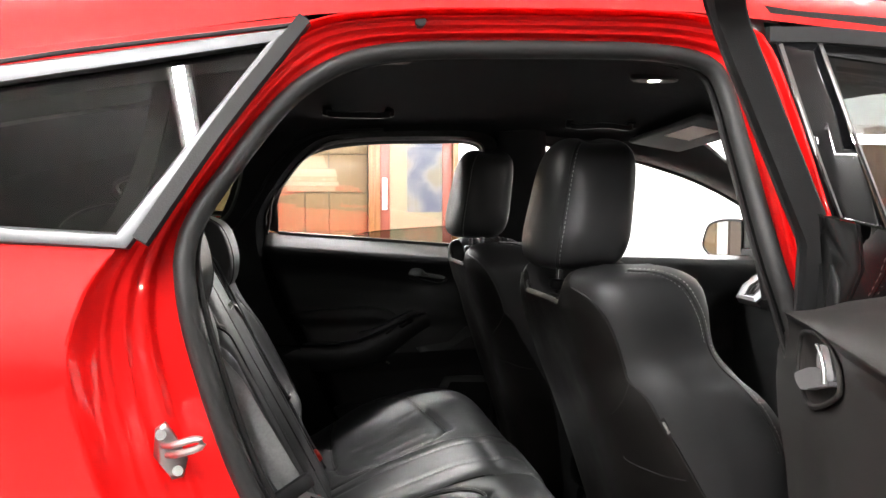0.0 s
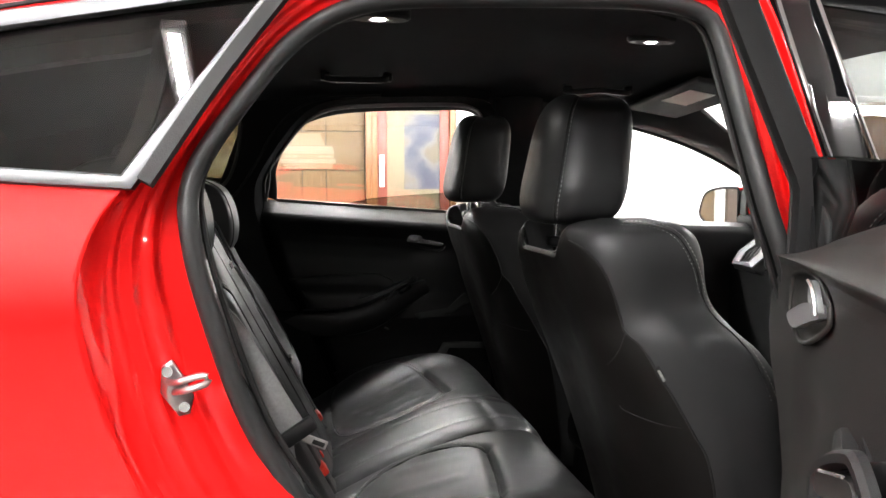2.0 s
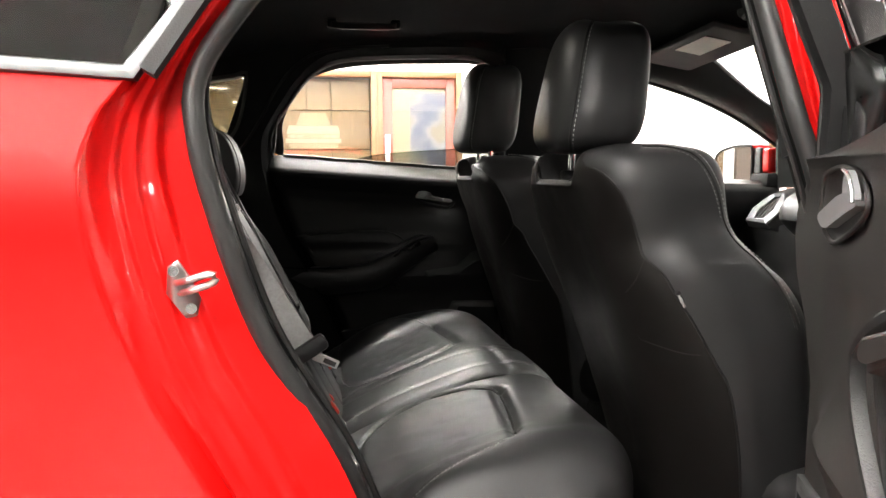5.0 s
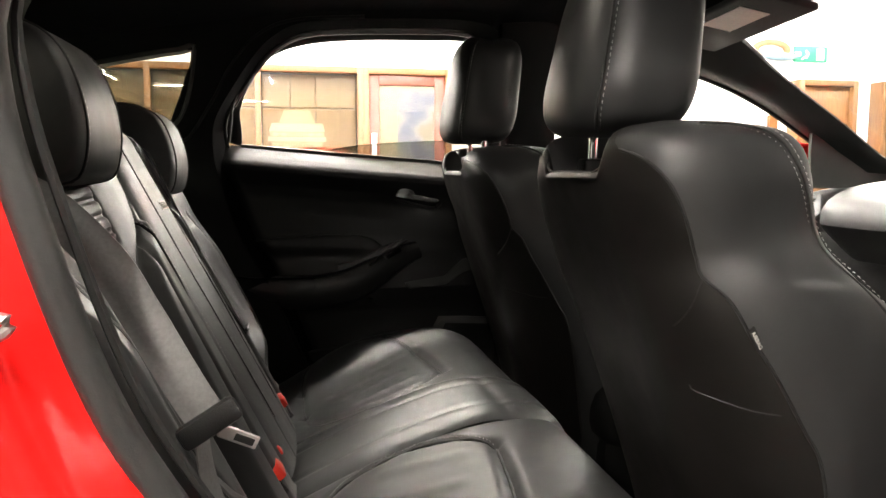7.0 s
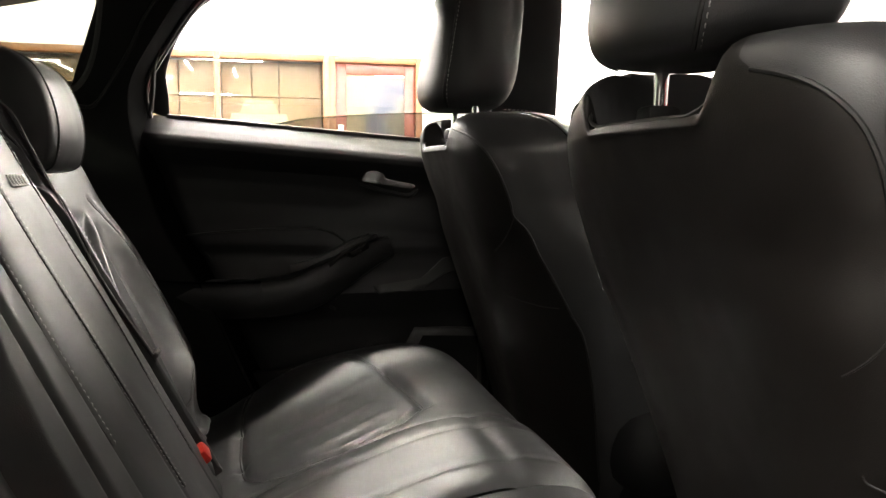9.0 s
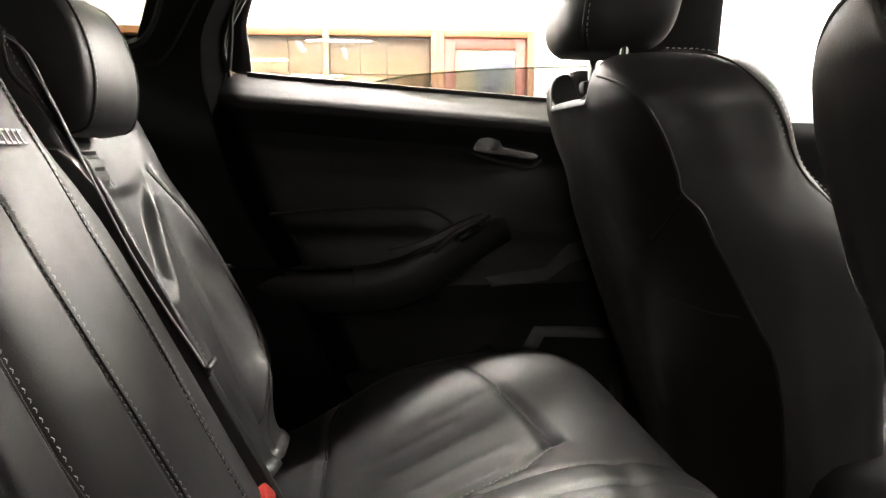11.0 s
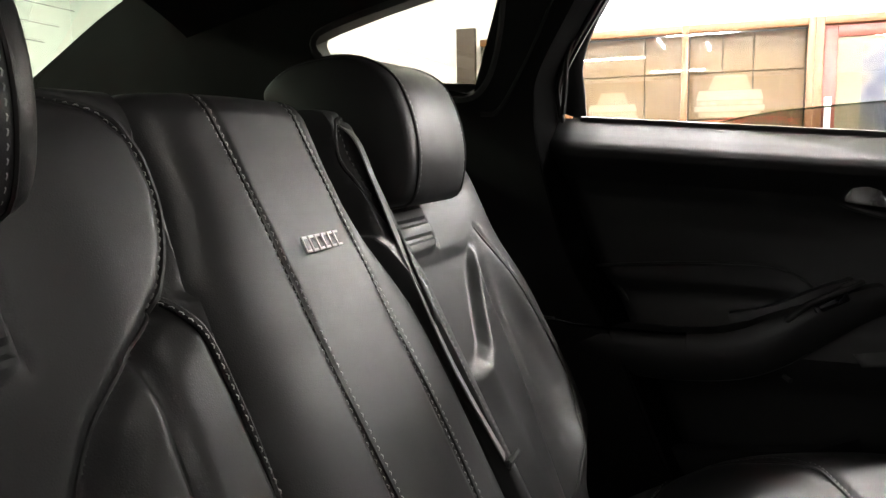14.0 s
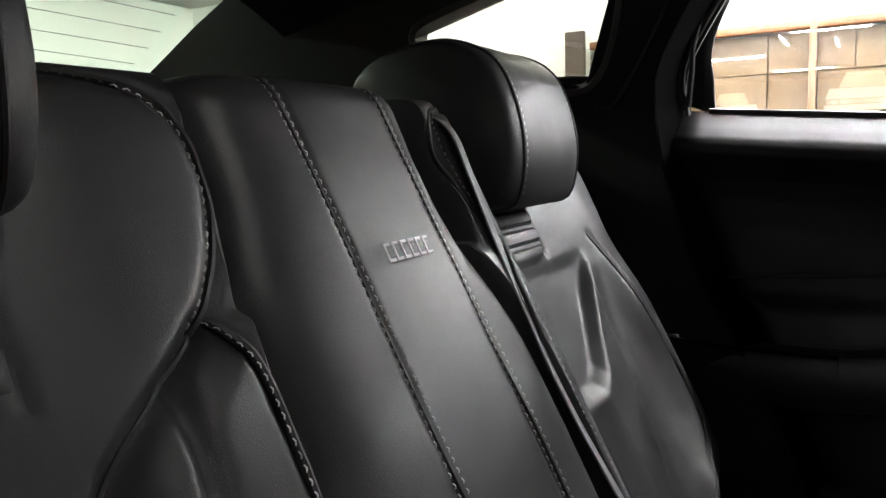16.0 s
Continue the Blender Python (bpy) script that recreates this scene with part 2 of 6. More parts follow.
def part(name, geo, material, parent=None, label="", smooth=35, origin=None, solid=0.0, weld=True):
    """One mesh object from a Geo, under a thing or a part. Vertices are in car coordinates; the parent's own place is undone."""
    me = bpy.data.meshes.new(name)
    base = Vector(origin) if origin is not None else Vector((0, 0, 0))
    me.from_pydata([Vector(p) - base for p in geo.v], [], geo.f)
    bm = bmesh.new()
    bm.from_mesh(me)
    if weld:
        bmesh.ops.remove_doubles(bm, verts=bm.verts, dist=1e-5)
    bmesh.ops.recalc_face_normals(bm, faces=bm.faces)
    bm.to_mesh(me)
    bm.free()
    if smooth:
        me.shade_smooth()
        me.set_sharp_from_angle(angle=radians(smooth))
    me.materials.append(material)
    ob = new(name, me)
    if parent is not None:
        ob.parent = parent
    ob.matrix_world = Matrix.Translation(base)
    if parent is not None:
        ob.matrix_basis = Matrix.Translation(base - Vector(ORIGIN.get(parent.name, (0, 0, 0))))
    ORIGIN[ob.name] = tuple(base)
    if solid:
        s = ob.modifiers.new("thickness", "SOLIDIFY")
        s.thickness, s.offset = solid, 0
    if label:
        tagged(ob, label)
    return ob


ORIGIN = {}


def thing(name, label, category, origin=(0, 0, 0), group="", kind=""):
    e = new(name)
    e.location = origin
    e.empty_display_size = 0.1
    ORIGIN[e.name] = tuple(origin)
    return tagged(e, label, category, group, kind)


def spline(pts, n, closed=False):
    """n points along a Catmull-Rom curve, evenly by length."""
    p = np.array(pts, float)
    k = len(p)
    out = []
    segs = k if closed else k - 1
    for i in range(segs):
        if closed:
            a, b, c, d = p[(i - 1) % k], p[i], p[(i + 1) % k], p[(i + 2) % k]
        else:
            b, c = p[i], p[i + 1]
            a = p[i - 1] if i else 2 * b - c
            d = p[i + 2] if i + 2 < k else 2 * c - b
        t = np.linspace(0, 1, 13)[:-1, None]
        out.append(0.5 * (2 * b + (c - a) * t + (2 * a - 5 * b + 4 * c - d) * t**2 + (3 * b - a - 3 * c + d) * t**3))
    out.append(p[:1] if closed else p[-1:])
    q = np.concatenate(out)
    s = np.r_[0, np.cumsum(np.linalg.norm(np.diff(q, axis=0), axis=1))]
    want = np.linspace(0, s[-1], n + 1)[:-1] if closed else np.linspace(0, s[-1], n)
    return np.stack([np.interp(want, s, q[:, j]) for j in range(q.shape[1])], 1)


def grid(points, closed_u=False, closed_v=False):
    """A Geo from an array nu x nv x 3."""
    a = np.asarray(points, float)
    nu, nv = a.shape[:2]
    f = []
    for i in range(nu if closed_u else nu - 1):
        for j in range(nv if closed_v else nv - 1):
            f.append((i * nv + j, ((i + 1) % nu) * nv + j, ((i + 1) % nu) * nv + (j + 1) % nv, i * nv + (j + 1) % nv))
    return Geo().add(a.reshape(-1, 3), f)


def sweep(path, radius=0.005, profile=None, closed=False, up=(0, 0, 1), sides=8, taper=None, caps=True):
    """A tube, or a profile of (across, up) pairs, along a path."""
    p = np.array(path, float)
    n = len(p)
    tan = (np.roll(p, -1, 0) - np.roll(p, 1, 0)) if closed else np.gradient(p, axis=0)
    tan /= np.linalg.norm(tan, axis=1, keepdims=True) + 1e-12
    upv = np.array(up, float)
    side = np.cross(tan, upv)
    bad = np.linalg.norm(side, axis=1) < 1e-3
    side[bad] = np.cross(tan[bad], (0.3, 0.9, 0.1))
    side /= np.linalg.norm(side, axis=1, keepdims=True)
    top = np.cross(side, tan)
    if profile is None:
        ang = np.linspace(0, 2 * np.pi, sides, endpoint=False)
        profile = np.stack([np.cos(ang), np.sin(ang)], 1) * radius
    pr = np.array(profile, float)
    k = np.ones(n) if taper is None else np.asarray(taper, float)
    a = p[:, None] + k[:, None, None] * (side[:, None] * pr[None, :, :1] + top[:, None] * pr[None, :, 1:])
    g = grid(a, closed_u=closed, closed_v=True)
    if not closed and caps:
        m = len(pr)
        g.f += [tuple(range(m))[::-1], tuple(range((n - 1) * m, n * m))]
    return g


def rbox(c, size, r=0.004, seg=2, rot=None):
    """A box with rounded edges."""
    bm = bmesh.new()
    bmesh.ops.create_cube(bm, size=1)
    for v in bm.verts:
        v.co = Vector([v.co[i] * size[i] for i in range(3)])
    r = min(r, 0.45 * min(size))
    if r > 0:
        bmesh.ops.bevel(bm, geom=list(bm.edges), offset=r, segments=seg, affect="EDGES", profile=0.5)
    m = (rot if rot is not None else Matrix.Identity(3)).to_3x3()
    bm.verts.index_update()
    v = [Vector(c) + m @ x.co for x in bm.verts]
    f = [[x.index for x in q.verts] for q in bm.faces]
    bm.free()
    return Geo().add(v, f)


def slab(outline, face, depth):
    """A flat piece with the given outline in x and z; face(x, z) is its y, depth its thickness along y."""
    n = len(outline)
    front = [(x, face(x, z), z) for x, z in outline]
    back = [(x, y + depth, z) for x, y, z in front]
    return Geo().add(front + back, [tuple(range(n)), tuple(range(n, 2 * n))[::-1]] + [(i, (i + 1) % n, n + (i + 1) % n, n + i) for i in range(n)])


def join(*geos):
    g = Geo()
    for q in geos:
        g.add(q.v, q.f)
    return g


def inside(p, poly):
    x, y = p
    hit = False
    n = len(poly)
    for i in range(n):
        (x1, y1), (x2, y2) = poly[i], poly[(i + 1) % n]
        if (y1 > y) != (y2 > y) and x < (x2 - x1) * (y - y1) / (y2 - y1) + x1:
            hit = not hit
    return hit


def sheet(outline, holes, fn, step=0.03):
    """A flat outline with holes, cut into triangles and laid on a surface fn(a, b) -> xyz."""
    from mathutils.geometry import delaunay_2d_cdt
    pts, edges = [], []
    for loop in [outline, *holes]:
        o = len(pts)
        pts += [Vector((float(a), float(b))) for a, b in loop]
        edges += [(o + i, o + (i + 1) % len(loop)) for i in range(len(loop))]
    lo, hi = np.min(outline, axis=0), np.max(outline, axis=0)
    for a in np.arange(lo[0] + step / 2, hi[0], step):
        for b in np.arange(lo[1] + step / 2, hi[1], step):
            if inside((a, b), outline) and not any(inside((a, b), h) for h in holes):
                pts.append(Vector((float(a), float(b))))
    v, _, f, *_ = delaunay_2d_cdt(pts, edges, [], 0, 1e-6)
    keep = []
    for t in f:
        c = sum((v[i] for i in t), Vector((0, 0))) / len(t)
        if inside(c, outline) and not any(inside(c, h) for h in holes):
            keep.append(tuple(t))
    return Geo().add([fn(p[0], p[1]) for p in v], keep)


def dist_poly(a, b, poly):
    """Distance of points (arrays a, b) from a polyline."""
    best = np.full(np.shape(a), 1e9)
    p = np.array(poly, float)
    for (x1, y1), (x2, y2) in zip(p[:-1], p[1:]):
        dx, dy = x2 - x1, y2 - y1
        t = np.clip(((a - x1) * dx + (b - y1) * dy) / (dx * dx + dy * dy + 1e-12), 0, 1)
        best = np.minimum(best, np.hypot(a - x1 - t * dx, b - y1 - t * dy))
    return best


def smooth01(x):
    x = np.clip(x, 0, 1)
    return x * x * (3 - 2 * x)


def bell(x, c, w):
    return np.exp(-((x - c) / w) ** 2)


def solid_grid(pts, thick, closed_u=False):
    """A closed slab from a grid of points (front) with the back moved by the vector thick."""
    a = np.asarray(pts, float)
    g = grid(a)
    h = grid(a + np.array(thick))
    nu, nv = a.shape[:2]
    n = nu * nv
    g.add(h.v, [q[::-1] for q in h.f])
    rim = [i * nv for i in range(nu)] + [(nu - 1) * nv + j for j in range(1, nv)]
    rim += [i * nv + nv - 1 for i in range(nu - 2, -1, -1)] + [j for j in range(nv - 2, 0, -1)]
    for i in range(len(rim)):
        p, q = rim[i], rim[(i + 1) % len(rim)]
        g.f.append((p, q, q + n, p + n))
    return g


def stitches(path, normal, length=0.0036, gap=0.0028, width=0.0011, lift=0.0006):
    """Short threads along a path that lie on a surface with the given normals."""
    p = np.array(path, float)
    nn = np.broadcast_to(np.array(normal, float), p.shape)
    s = np.r_[0, np.cumsum(np.linalg.norm(np.diff(p, axis=0), axis=1))]
    g = Geo()
    x = 0.0
    while x + length < s[-1]:
        a = np.array([np.interp(x, s, p[:, j]) for j in range(3)])
        b = np.array([np.interp(x + length, s, p[:, j]) for j in range(3)])
        up = np.array([np.interp(x, s, nn[:, j]) for j in range(3)])
        up /= np.linalg.norm(up) + 1e-9
        d = (b - a) / (np.linalg.norm(b - a) + 1e-9)
        w = np.cross(d, up) * width / 2
        m = (a + b) / 2 + up * (lift + width * 0.5)
        a, b = a + up * lift * 0.2, b + up * lift * 0.2
        g.add([a - w, a + w, m + w, m - w, b - w, b + w], [(0, 1, 2, 3), (3, 2, 5, 4)])
        x += length + gap
    return g


# ---- the car's lines (x ahead, y across, z up; the camera comes in from the minus-y side) ----
def y_seal(z):
    """Half width of the shell at the door seal."""
    return 0.70 - 0.36 * np.maximum(z - 1.0, 0)


def y_skin(z):
    """Half width of the outer skin."""
    return 0.735 - 0.36 * np.maximum(z - 1.0, 0) + 0.03 * smooth01((1.03 - z) / 0.10) - 0.05 * smooth01((0.6 - z) / 0.4)


APERTURE = [(0.20, 0.47), (0.116, 0.664), (0.04, 0.80), (-0.005, 0.94), (-0.018, 1.01), (-0.019, 1.045), (-0.008, 1.077),
            (0.025, 1.128), (0.071, 1.19), (0.11, 1.225), (0.161, 1.25), (0.24, 1.262), (0.44, 1.27), (0.53, 1.269),
            (0.579, 1.258), (0.597, 1.233), (0.606, 1.163), (0.62, 1.03), (0.650, 0.93), (0.715, 0.70), (0.69, 0.42),
            (0.60, 0.37), (0.32, 0.38)]
SHUT = [(0.09, 0.44), (0.0, 0.64), (-0.075, 0.79), (-0.112, 0.93), (-0.105, 1.00), (-0.083, 1.040), (-0.062, 1.070),
        (-0.035, 1.115), (0.015, 1.19), (0.062, 1.25), (0.115, 1.288), (0.23, 1.305), (0.44, 1.315), (0.55, 1.315),
        (0.63, 1.300), (0.655, 1.26), (0.672, 1.163), (0.69, 1.03), (0.715, 0.93), (0.765, 0.70), (0.76, 0.36),
        (0.62, 0.29), (0.25, 0.29)]
EDGE_X = [-1.3, -0.6, -0.2, 0.086, 0.23, 0.44, 0.55, 0.66, 0.8, 1.0, 1.2]
EDGE_Z = [1.02, 1.145, 1.238, 1.290, 1.307, 1.317, 1.318, 1.312, 1.302, 1.285, 1.262]


def z_edge(x):
    return np.interp(x, EDGE_X, EDGE_Z)


def z_crown(x):
    return np.interp(x, [-1.3, -0.6, -0.29, 0.2, 0.74, 1.0, 1.2], [1.20, 1.345, 1.392, 1.432, 1.442, 1.425, 1.375])


# ---- the car: shell, roof, glass ----
car = thing("hatchback_car", "glossy red five-door hatchback with its rear door wide open", "car")


def xz_loft(rings, n=150, closed=True):
    """Rings are lists of (x, half width, z); all are lofted in order."""
    return np.array([spline(r, n, closed) for r in rings])


def blend(a, b, k):
    return [(p[0] + (q[0] - p[0]) * k, p[1] + (q[1] - p[1]) * k) for p, q in zip(a, b)]


def ring(loop, off, skin=False):
    return [(x, float(y_skin(z) if skin else y_seal(z)) + off, z) for x, z in loop]


def shell_ring():
    """The painted ledge round the rear door's opening, from the seal out to the shut line."""
    fold = [(0.03, -0.006), (0.20, -0.003), (0.36, 0.000), (0.40, 0.003), (0.44, 0.0095), (0.49, 0.0115), (0.56, 0.0120), (0.60, 0.0155), (0.63, 0.0205), (0.69, 0.0220), (0.75, 0.0240), (0.78, 0.0300), (0.83, 0.0340)]
    def lean(z):
        return -0.14 * (min(max(z, 0.5), 1.0) - 0.87) * float(smooth01((1.12 - z) / 0.12))

    rings = [[(x, y + lean(z), z) for x, y, z in ring(blend(APERTURE, SHUT, k), off)] for k, off in spline(fold, 64)]
    rings += [[(x, float(y_skin(z)) - d, z) for x, z in blend(APERTURE, SHUT, k)] for k, d in ((0.90, 0.018), (0.955, 0.0075), (0.98, 0.0025), (0.995, 0.0004), (1.03, 0.0))]
    return grid(xz_loft(rings), closed_v=True)


def pillar_lining(deep):
    """Black lining from the seal inwards."""
    rings = [ring(blend(APERTURE, SHUT, -0.02), -0.012), ring(blend(APERTURE, SHUT, 0.02), -0.47 * deep), ring(blend(APERTURE, SHUT, 0.22), -deep)]
    return grid(xz_loft(rings), closed_v=True)


def both(geo, name, material, parent, label="", **k):
    part(name, geo.mirrored(), material, parent, label, **k)
    return part(name, geo, material, parent, label, **k)


part("door_opening", shell_ring().mirrored(), RED, car, "red painted ledge round the door opening", smooth=70)
# far ledge is red paint too; black here stands for the dark gap
part("door_opening", shell_ring(), BLACK_TRIM, car, "far door ledge, its red blackened to stay dark behind the closed door", smooth=70)
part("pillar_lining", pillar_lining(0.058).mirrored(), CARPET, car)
# far copy of the carpet lining, blackened to stand for shade
part("pillar_lining", pillar_lining(0.085), SHADED_CARPET, car)
seal_path = spline(ring(blend(APERTURE, SHUT, 0.03), 0.003), 170, True)
SEAL_PROFILE = [(0.0105 * np.cos(t), 0.0125 * np.sin(t) - 0.001) for t in np.linspace(np.pi * 1.1, -np.pi * 0.1, 15)]
seal = sweep(seal_path, profile=SEAL_PROFILE, closed=True, up=(0, 1, 0))
part("door_seal", seal.mirrored(), RUBBER, car, "matt rubber door seal, darkened for the shade on the far side")
# same rubber as the near seal; darker tone stands for the far shade
part("door_seal", seal, PIPING, car, "rubber door seal, darkened for the shade on the far side")
lip_path = spline(ring(blend(APERTURE, SHUT, -0.10), -0.016), 170, True)
both(sweep(lip_path, 0.0035, closed=True, sides=6, up=(0, 1, 0)), "seal_lip", PIPING, car)

GLASS_Q = [(0.058, 1.255), (-0.080, 1.060), (-0.40, 1.081), (-0.47, 1.108), (-0.44, 1.145), (-0.20, 1.202)]
FRAME_Q = [(0.088, 1.277), (-0.068, 1.044), (-0.40, 1.065), (-0.53, 1.10), (-0.50, 1.145), (-0.20, 1.223)]


def skin_pt(x, z, out=0.0):
    return (x, float(y_skin(z)) + out, z)


left_edge = [tuple(p) for p in spline(SHUT[:10], 60)]
quarter_outline = [(-1.3, 0.30), (0.25, 0.30)] + left_edge + [(0.088, 1.288)] + [(x, float(z_edge(x))) for x in (-0.05, -0.2, -0.35, -0.5, -0.8, -1.1, -1.3)]
both(sheet(quarter_outline, [FRAME_Q], skin_pt, 0.025), "quarter_panel", RED, car, "glossy red rear quarter panel")
both(sheet(GLASS_Q, [], lambda x, z: skin_pt(x, z, -0.006), 0.03), "quarter_glass", QUARTER_TINT, car, "dark tinted quarter window")


def frame_bars():
    """Satin bars along the three sides of the quarter window."""
    bars = []
    for i, j in ((5, 0), (0, 1), (1, 2), (2, 3), (3, 4), (4, 5)):
        a0, a1, b0, b1 = (np.array(q) for q in (GLASS_Q[i], GLASS_Q[j], FRAME_Q[i], FRAME_Q[j]))
        t = np.linspace(0, 1, 14)[:, None]
        inner, outer = a0 + (a1 - a0) * t, b0 + (b1 - b0) * t
        rows = []
        for k, out in ((0.0, -0.010), (0.0, 0.001), (0.12, 0.005), (0.5, 0.0065), (0.86, 0.005), (0.97, 0.001), (0.97, -0.008)):
            c = inner + (outer - inner) * k
            rows.append([skin_pt(x, z, out) for x, z in c])
        bars.append(grid(np.array(rows)))
    return bars


for bar in frame_bars():
    both(bar, "window_bar", SATIN, car, "satin aluminium window surround")
gap = spline([(0.098, 1.286), (0.012, 1.165), (-0.058, 1.052)], 40)
both(sweep([skin_pt(x, z, 0.002) for x, z in gap], profile=[(-0.009, -0.004), (-0.008, 0.004), (0.006, 0.004), (0.009, -0.004)], up=(0, 1, 0)),
     "shut_rubber", RUBBER, car)
top_gap = spline([(0.095, 1.281), (-0.2, 1.2265), (-0.5, 1.149)], 40)
both(sweep([skin_pt(x, z, 0.0005) for x, z in top_gap], 0.0028, up=(0, 1, 0), sides=6), "drip_strip", PIPING, car)


def roof_grid(drop, x0, x1, inset, nx=60, ny=41, power=2.6):
    rows = []
    for x in np.linspace(x0, x1, nx):
        ze, zc = float(z_edge(x)) - drop[0], float(z_crown(x)) - drop[1]
        half = float(y_skin(ze + drop[0])) - inset
        s = np.linspace(-1, 1, ny)
        s = np.sign(s) * np.abs(s) ** 0.75
        rows.append([(x, half * v, zc - (zc - ze) * abs(v) ** power) for v in s])
    return np.array(rows)


part("roof", grid(roof_grid((0, 0), -0.70, 1.2, 0.0, power=4.5)), RED, car, "glossy red roof")
part("headliner", grid(roof_grid((0.045, 0.088), -0.62, 1.16, 0.03, power=3.0)), FABRIC, car, "dark fabric headliner")
both(sweep([(0.226, 0.612, 1.292), (0.226, 0.6235, 1.2925)], 0.0062, sides=14, up=(0, 0, 1)), "roof_plug", PIPING, car, "small black round plug")

# inner side lining behind the rear doors, with the quarter windows
HOLE_Q = [(-0.062, 1.200), (-0.128, 1.040), (-0.345, 1.092), (-0.378, 1.106), (-0.384, 1.132), (-0.350, 1.152), (-0.217, 1.182), (-0.10, 1.203)]


def y_lining(z):
    return 0.617 - 0.34 * max(z - 1.0, 0)


ap = [tuple(p) for p in spline(blend(APERTURE, SHUT, 0.20)[0:15], 80)]
lining = [(-1.25, 0.40), (0.17, 0.40)] + ap + [(0.62, 1.34), (0.2, 1.34), (-0.3, 1.32), (-0.62, 1.26), (-0.80, 1.19), (-1.25, 0.99)]
both(sheet(lining, [HOLE_Q], lambda x, z: (x, y_lining(z), z), 0.03), "side_lining", BLACK_TRIM, car, "black plastic pillar lining")
hole_path = spline([(x, y_lining(z) + 0.002, z) for x, z in HOLE_Q], 70, True)
both(sweep(hole_path, profile=[(-0.012, -0.035), (-0.007, 0.0), (0.0, 0.005), (0.007, 0.0), (0.008, -0.035)], closed=True, up=(0, -1, 0)), "window_reveal", GREY_TRIM, car)
crease = spline([(-0.118, 1.012), (-0.087, 1.019), (-0.03, 1.10), (0.012, 1.172), (0.07, 1.235), (0.15, 1.268), (0.3, 1.28)], 60)
both(sweep([(x, y_lining(z) - 0.001, z) for x, z in crease], 0.004, sides=6, up=(0, 1, 0)), "lining_joint", PIPING, car)


# tailgate with the rear window
def tail_pt(y, s):
    """s runs down the slope of the rear window."""
    return (-0.62 - 0.56 * s - 0.05 * (1 - (y / 0.6) ** 2), y, 1.315 - 0.36 * s + 0.02 * (1 - (y / 0.6) ** 2))


tail_hole = [(-0.635, 0.20), (-0.60, 0.08), (-0.52, 0.04), (0.52, 0.04), (0.60, 0.08), (0.635, 0.20), (0.59, 0.62), (0.555, 0.88), (0.50, 0.95), (-0.50, 0.95), (-0.555, 0.88), (-0.59, 0.62)]
part("tailgate", sheet([(-0.70, -0.02), (0.70, -0.02), (0.70, 1.05), (-0.70, 1.05)], [tail_hole], tail_pt, 0.06), PLASTIC, car, "black tailgate lining")
rear_glass = part("rear_window", sheet(tail_hole, [], lambda y, s: tuple(np.array(tail_pt(y, s)) - (0.02, 0, 0)), 0.08), SCREEN_TINT, car, "greenish heated rear window")
for k in range(11):
    line = [tuple(np.array(tail_pt(y, 0.12 + 0.066 * k)) - (0.016, 0, 0)) for y in np.linspace(-0.53, 0.53, 12)]
    part("heater_line", sweep(line, 0.0007, sides=4), PIPING, rear_glass)
part("tailgate_lower", sheet([(-0.70, 0.3), (0.70, 0.3), (0.70, 0.97), (-0.70, 0.97)], [], lambda y, z: (-1.22, y, z), 0.2), PLASTIC, car)
part("parcel_shelf", rbox((-0.68, 0, 0.955), (0.95, 1.22, 0.02), 0.006), CARPET, car, "black carpeted parcel shelf")
part("car_floor", rbox((0.3, 0, 0.27), (3.0, 1.38, 0.04), 0.01), CARPET, car, "black carpeted floor of the car")
both(rbox((0.35, 0.665, 0.325), (0.9, 0.10, 0.09), 0.02), "door_sill", PLASTIC, car)

# pillars and the front of the cabin
def bpillar(out, ahead=0.0):
    g = rbox((0.690 + ahead, 0.645 + out, 0.65), (0.09, 0.05, 0.7), 0.02, 3)
    g2 = sweep([(0.705, 0.632 + out, 0.98), (0.697, 0.60 + out, 1.10), (0.692, 0.575 + out, 1.20), (0.684, 0.555 + out, 1.29)],
               profile=[(-0.068, -0.02), (-0.068, 0.012), (-0.05, 0.02), (0.05, 0.02), (0.068, 0.012), (0.068, -0.02)], up=(0, -1, 0))
    return join(g, g2)


part("centre_pillar", bpillar(0.032, 0.05).mirrored(), PLASTIC, car, "black centre pillar cover")
part("centre_pillar", bpillar(0.0), PLASTIC, car, "black centre pillar cover")
APIL_LOW = [(0.70, 1.262), (0.86, 1.243), (0.95, 1.232), (1.066, 1.206), (1.20, 1.170), (1.31, 1.130), (1.40, 1.089), (1.50, 1.036), (1.66, 0.945)]
APIL_TOP = [(0.70, 1.33), (0.86, 1.325), (0.95, 1.318), (1.10, 1.300), (1.20, 1.276), (1.245, 1.250), (1.335, 1.190), (1.44, 1.132), (1.564, 1.066), (1.645, 1.018), (1.80, 0.93)]


def apillar():
    lo, hi = spline(APIL_LOW, 40), spline(APIL_TOP, 40)
    rows = []
    for k, inw in ((0.0, 0.02), (0.03, 0.0), (0.15, -0.018), (0.3, -0.032), (0.5, -0.046), (0.68, -0.056), (0.82, -0.060), (0.91, -0.056), (0.97, -0.046), (1.0, -0.035), (1.0, 0.02)):
        c = lo + (hi - lo) * k
        rows.append([(x, 0.655 - 0.34 * max(z - 1.0, 0) + inw * float(smooth01((x - 0.92) / 0.2)), z) for x, z in c])
    return grid(np.array(rows))


both(apillar(), "front_pillar", PILLAR, car, "dark grey plastic windscreen pillar")
pil_out = spline([(x, 0.675 - 0.34 * max(z - 1.0, 0), z) for x, z in APIL_LOW], 40)
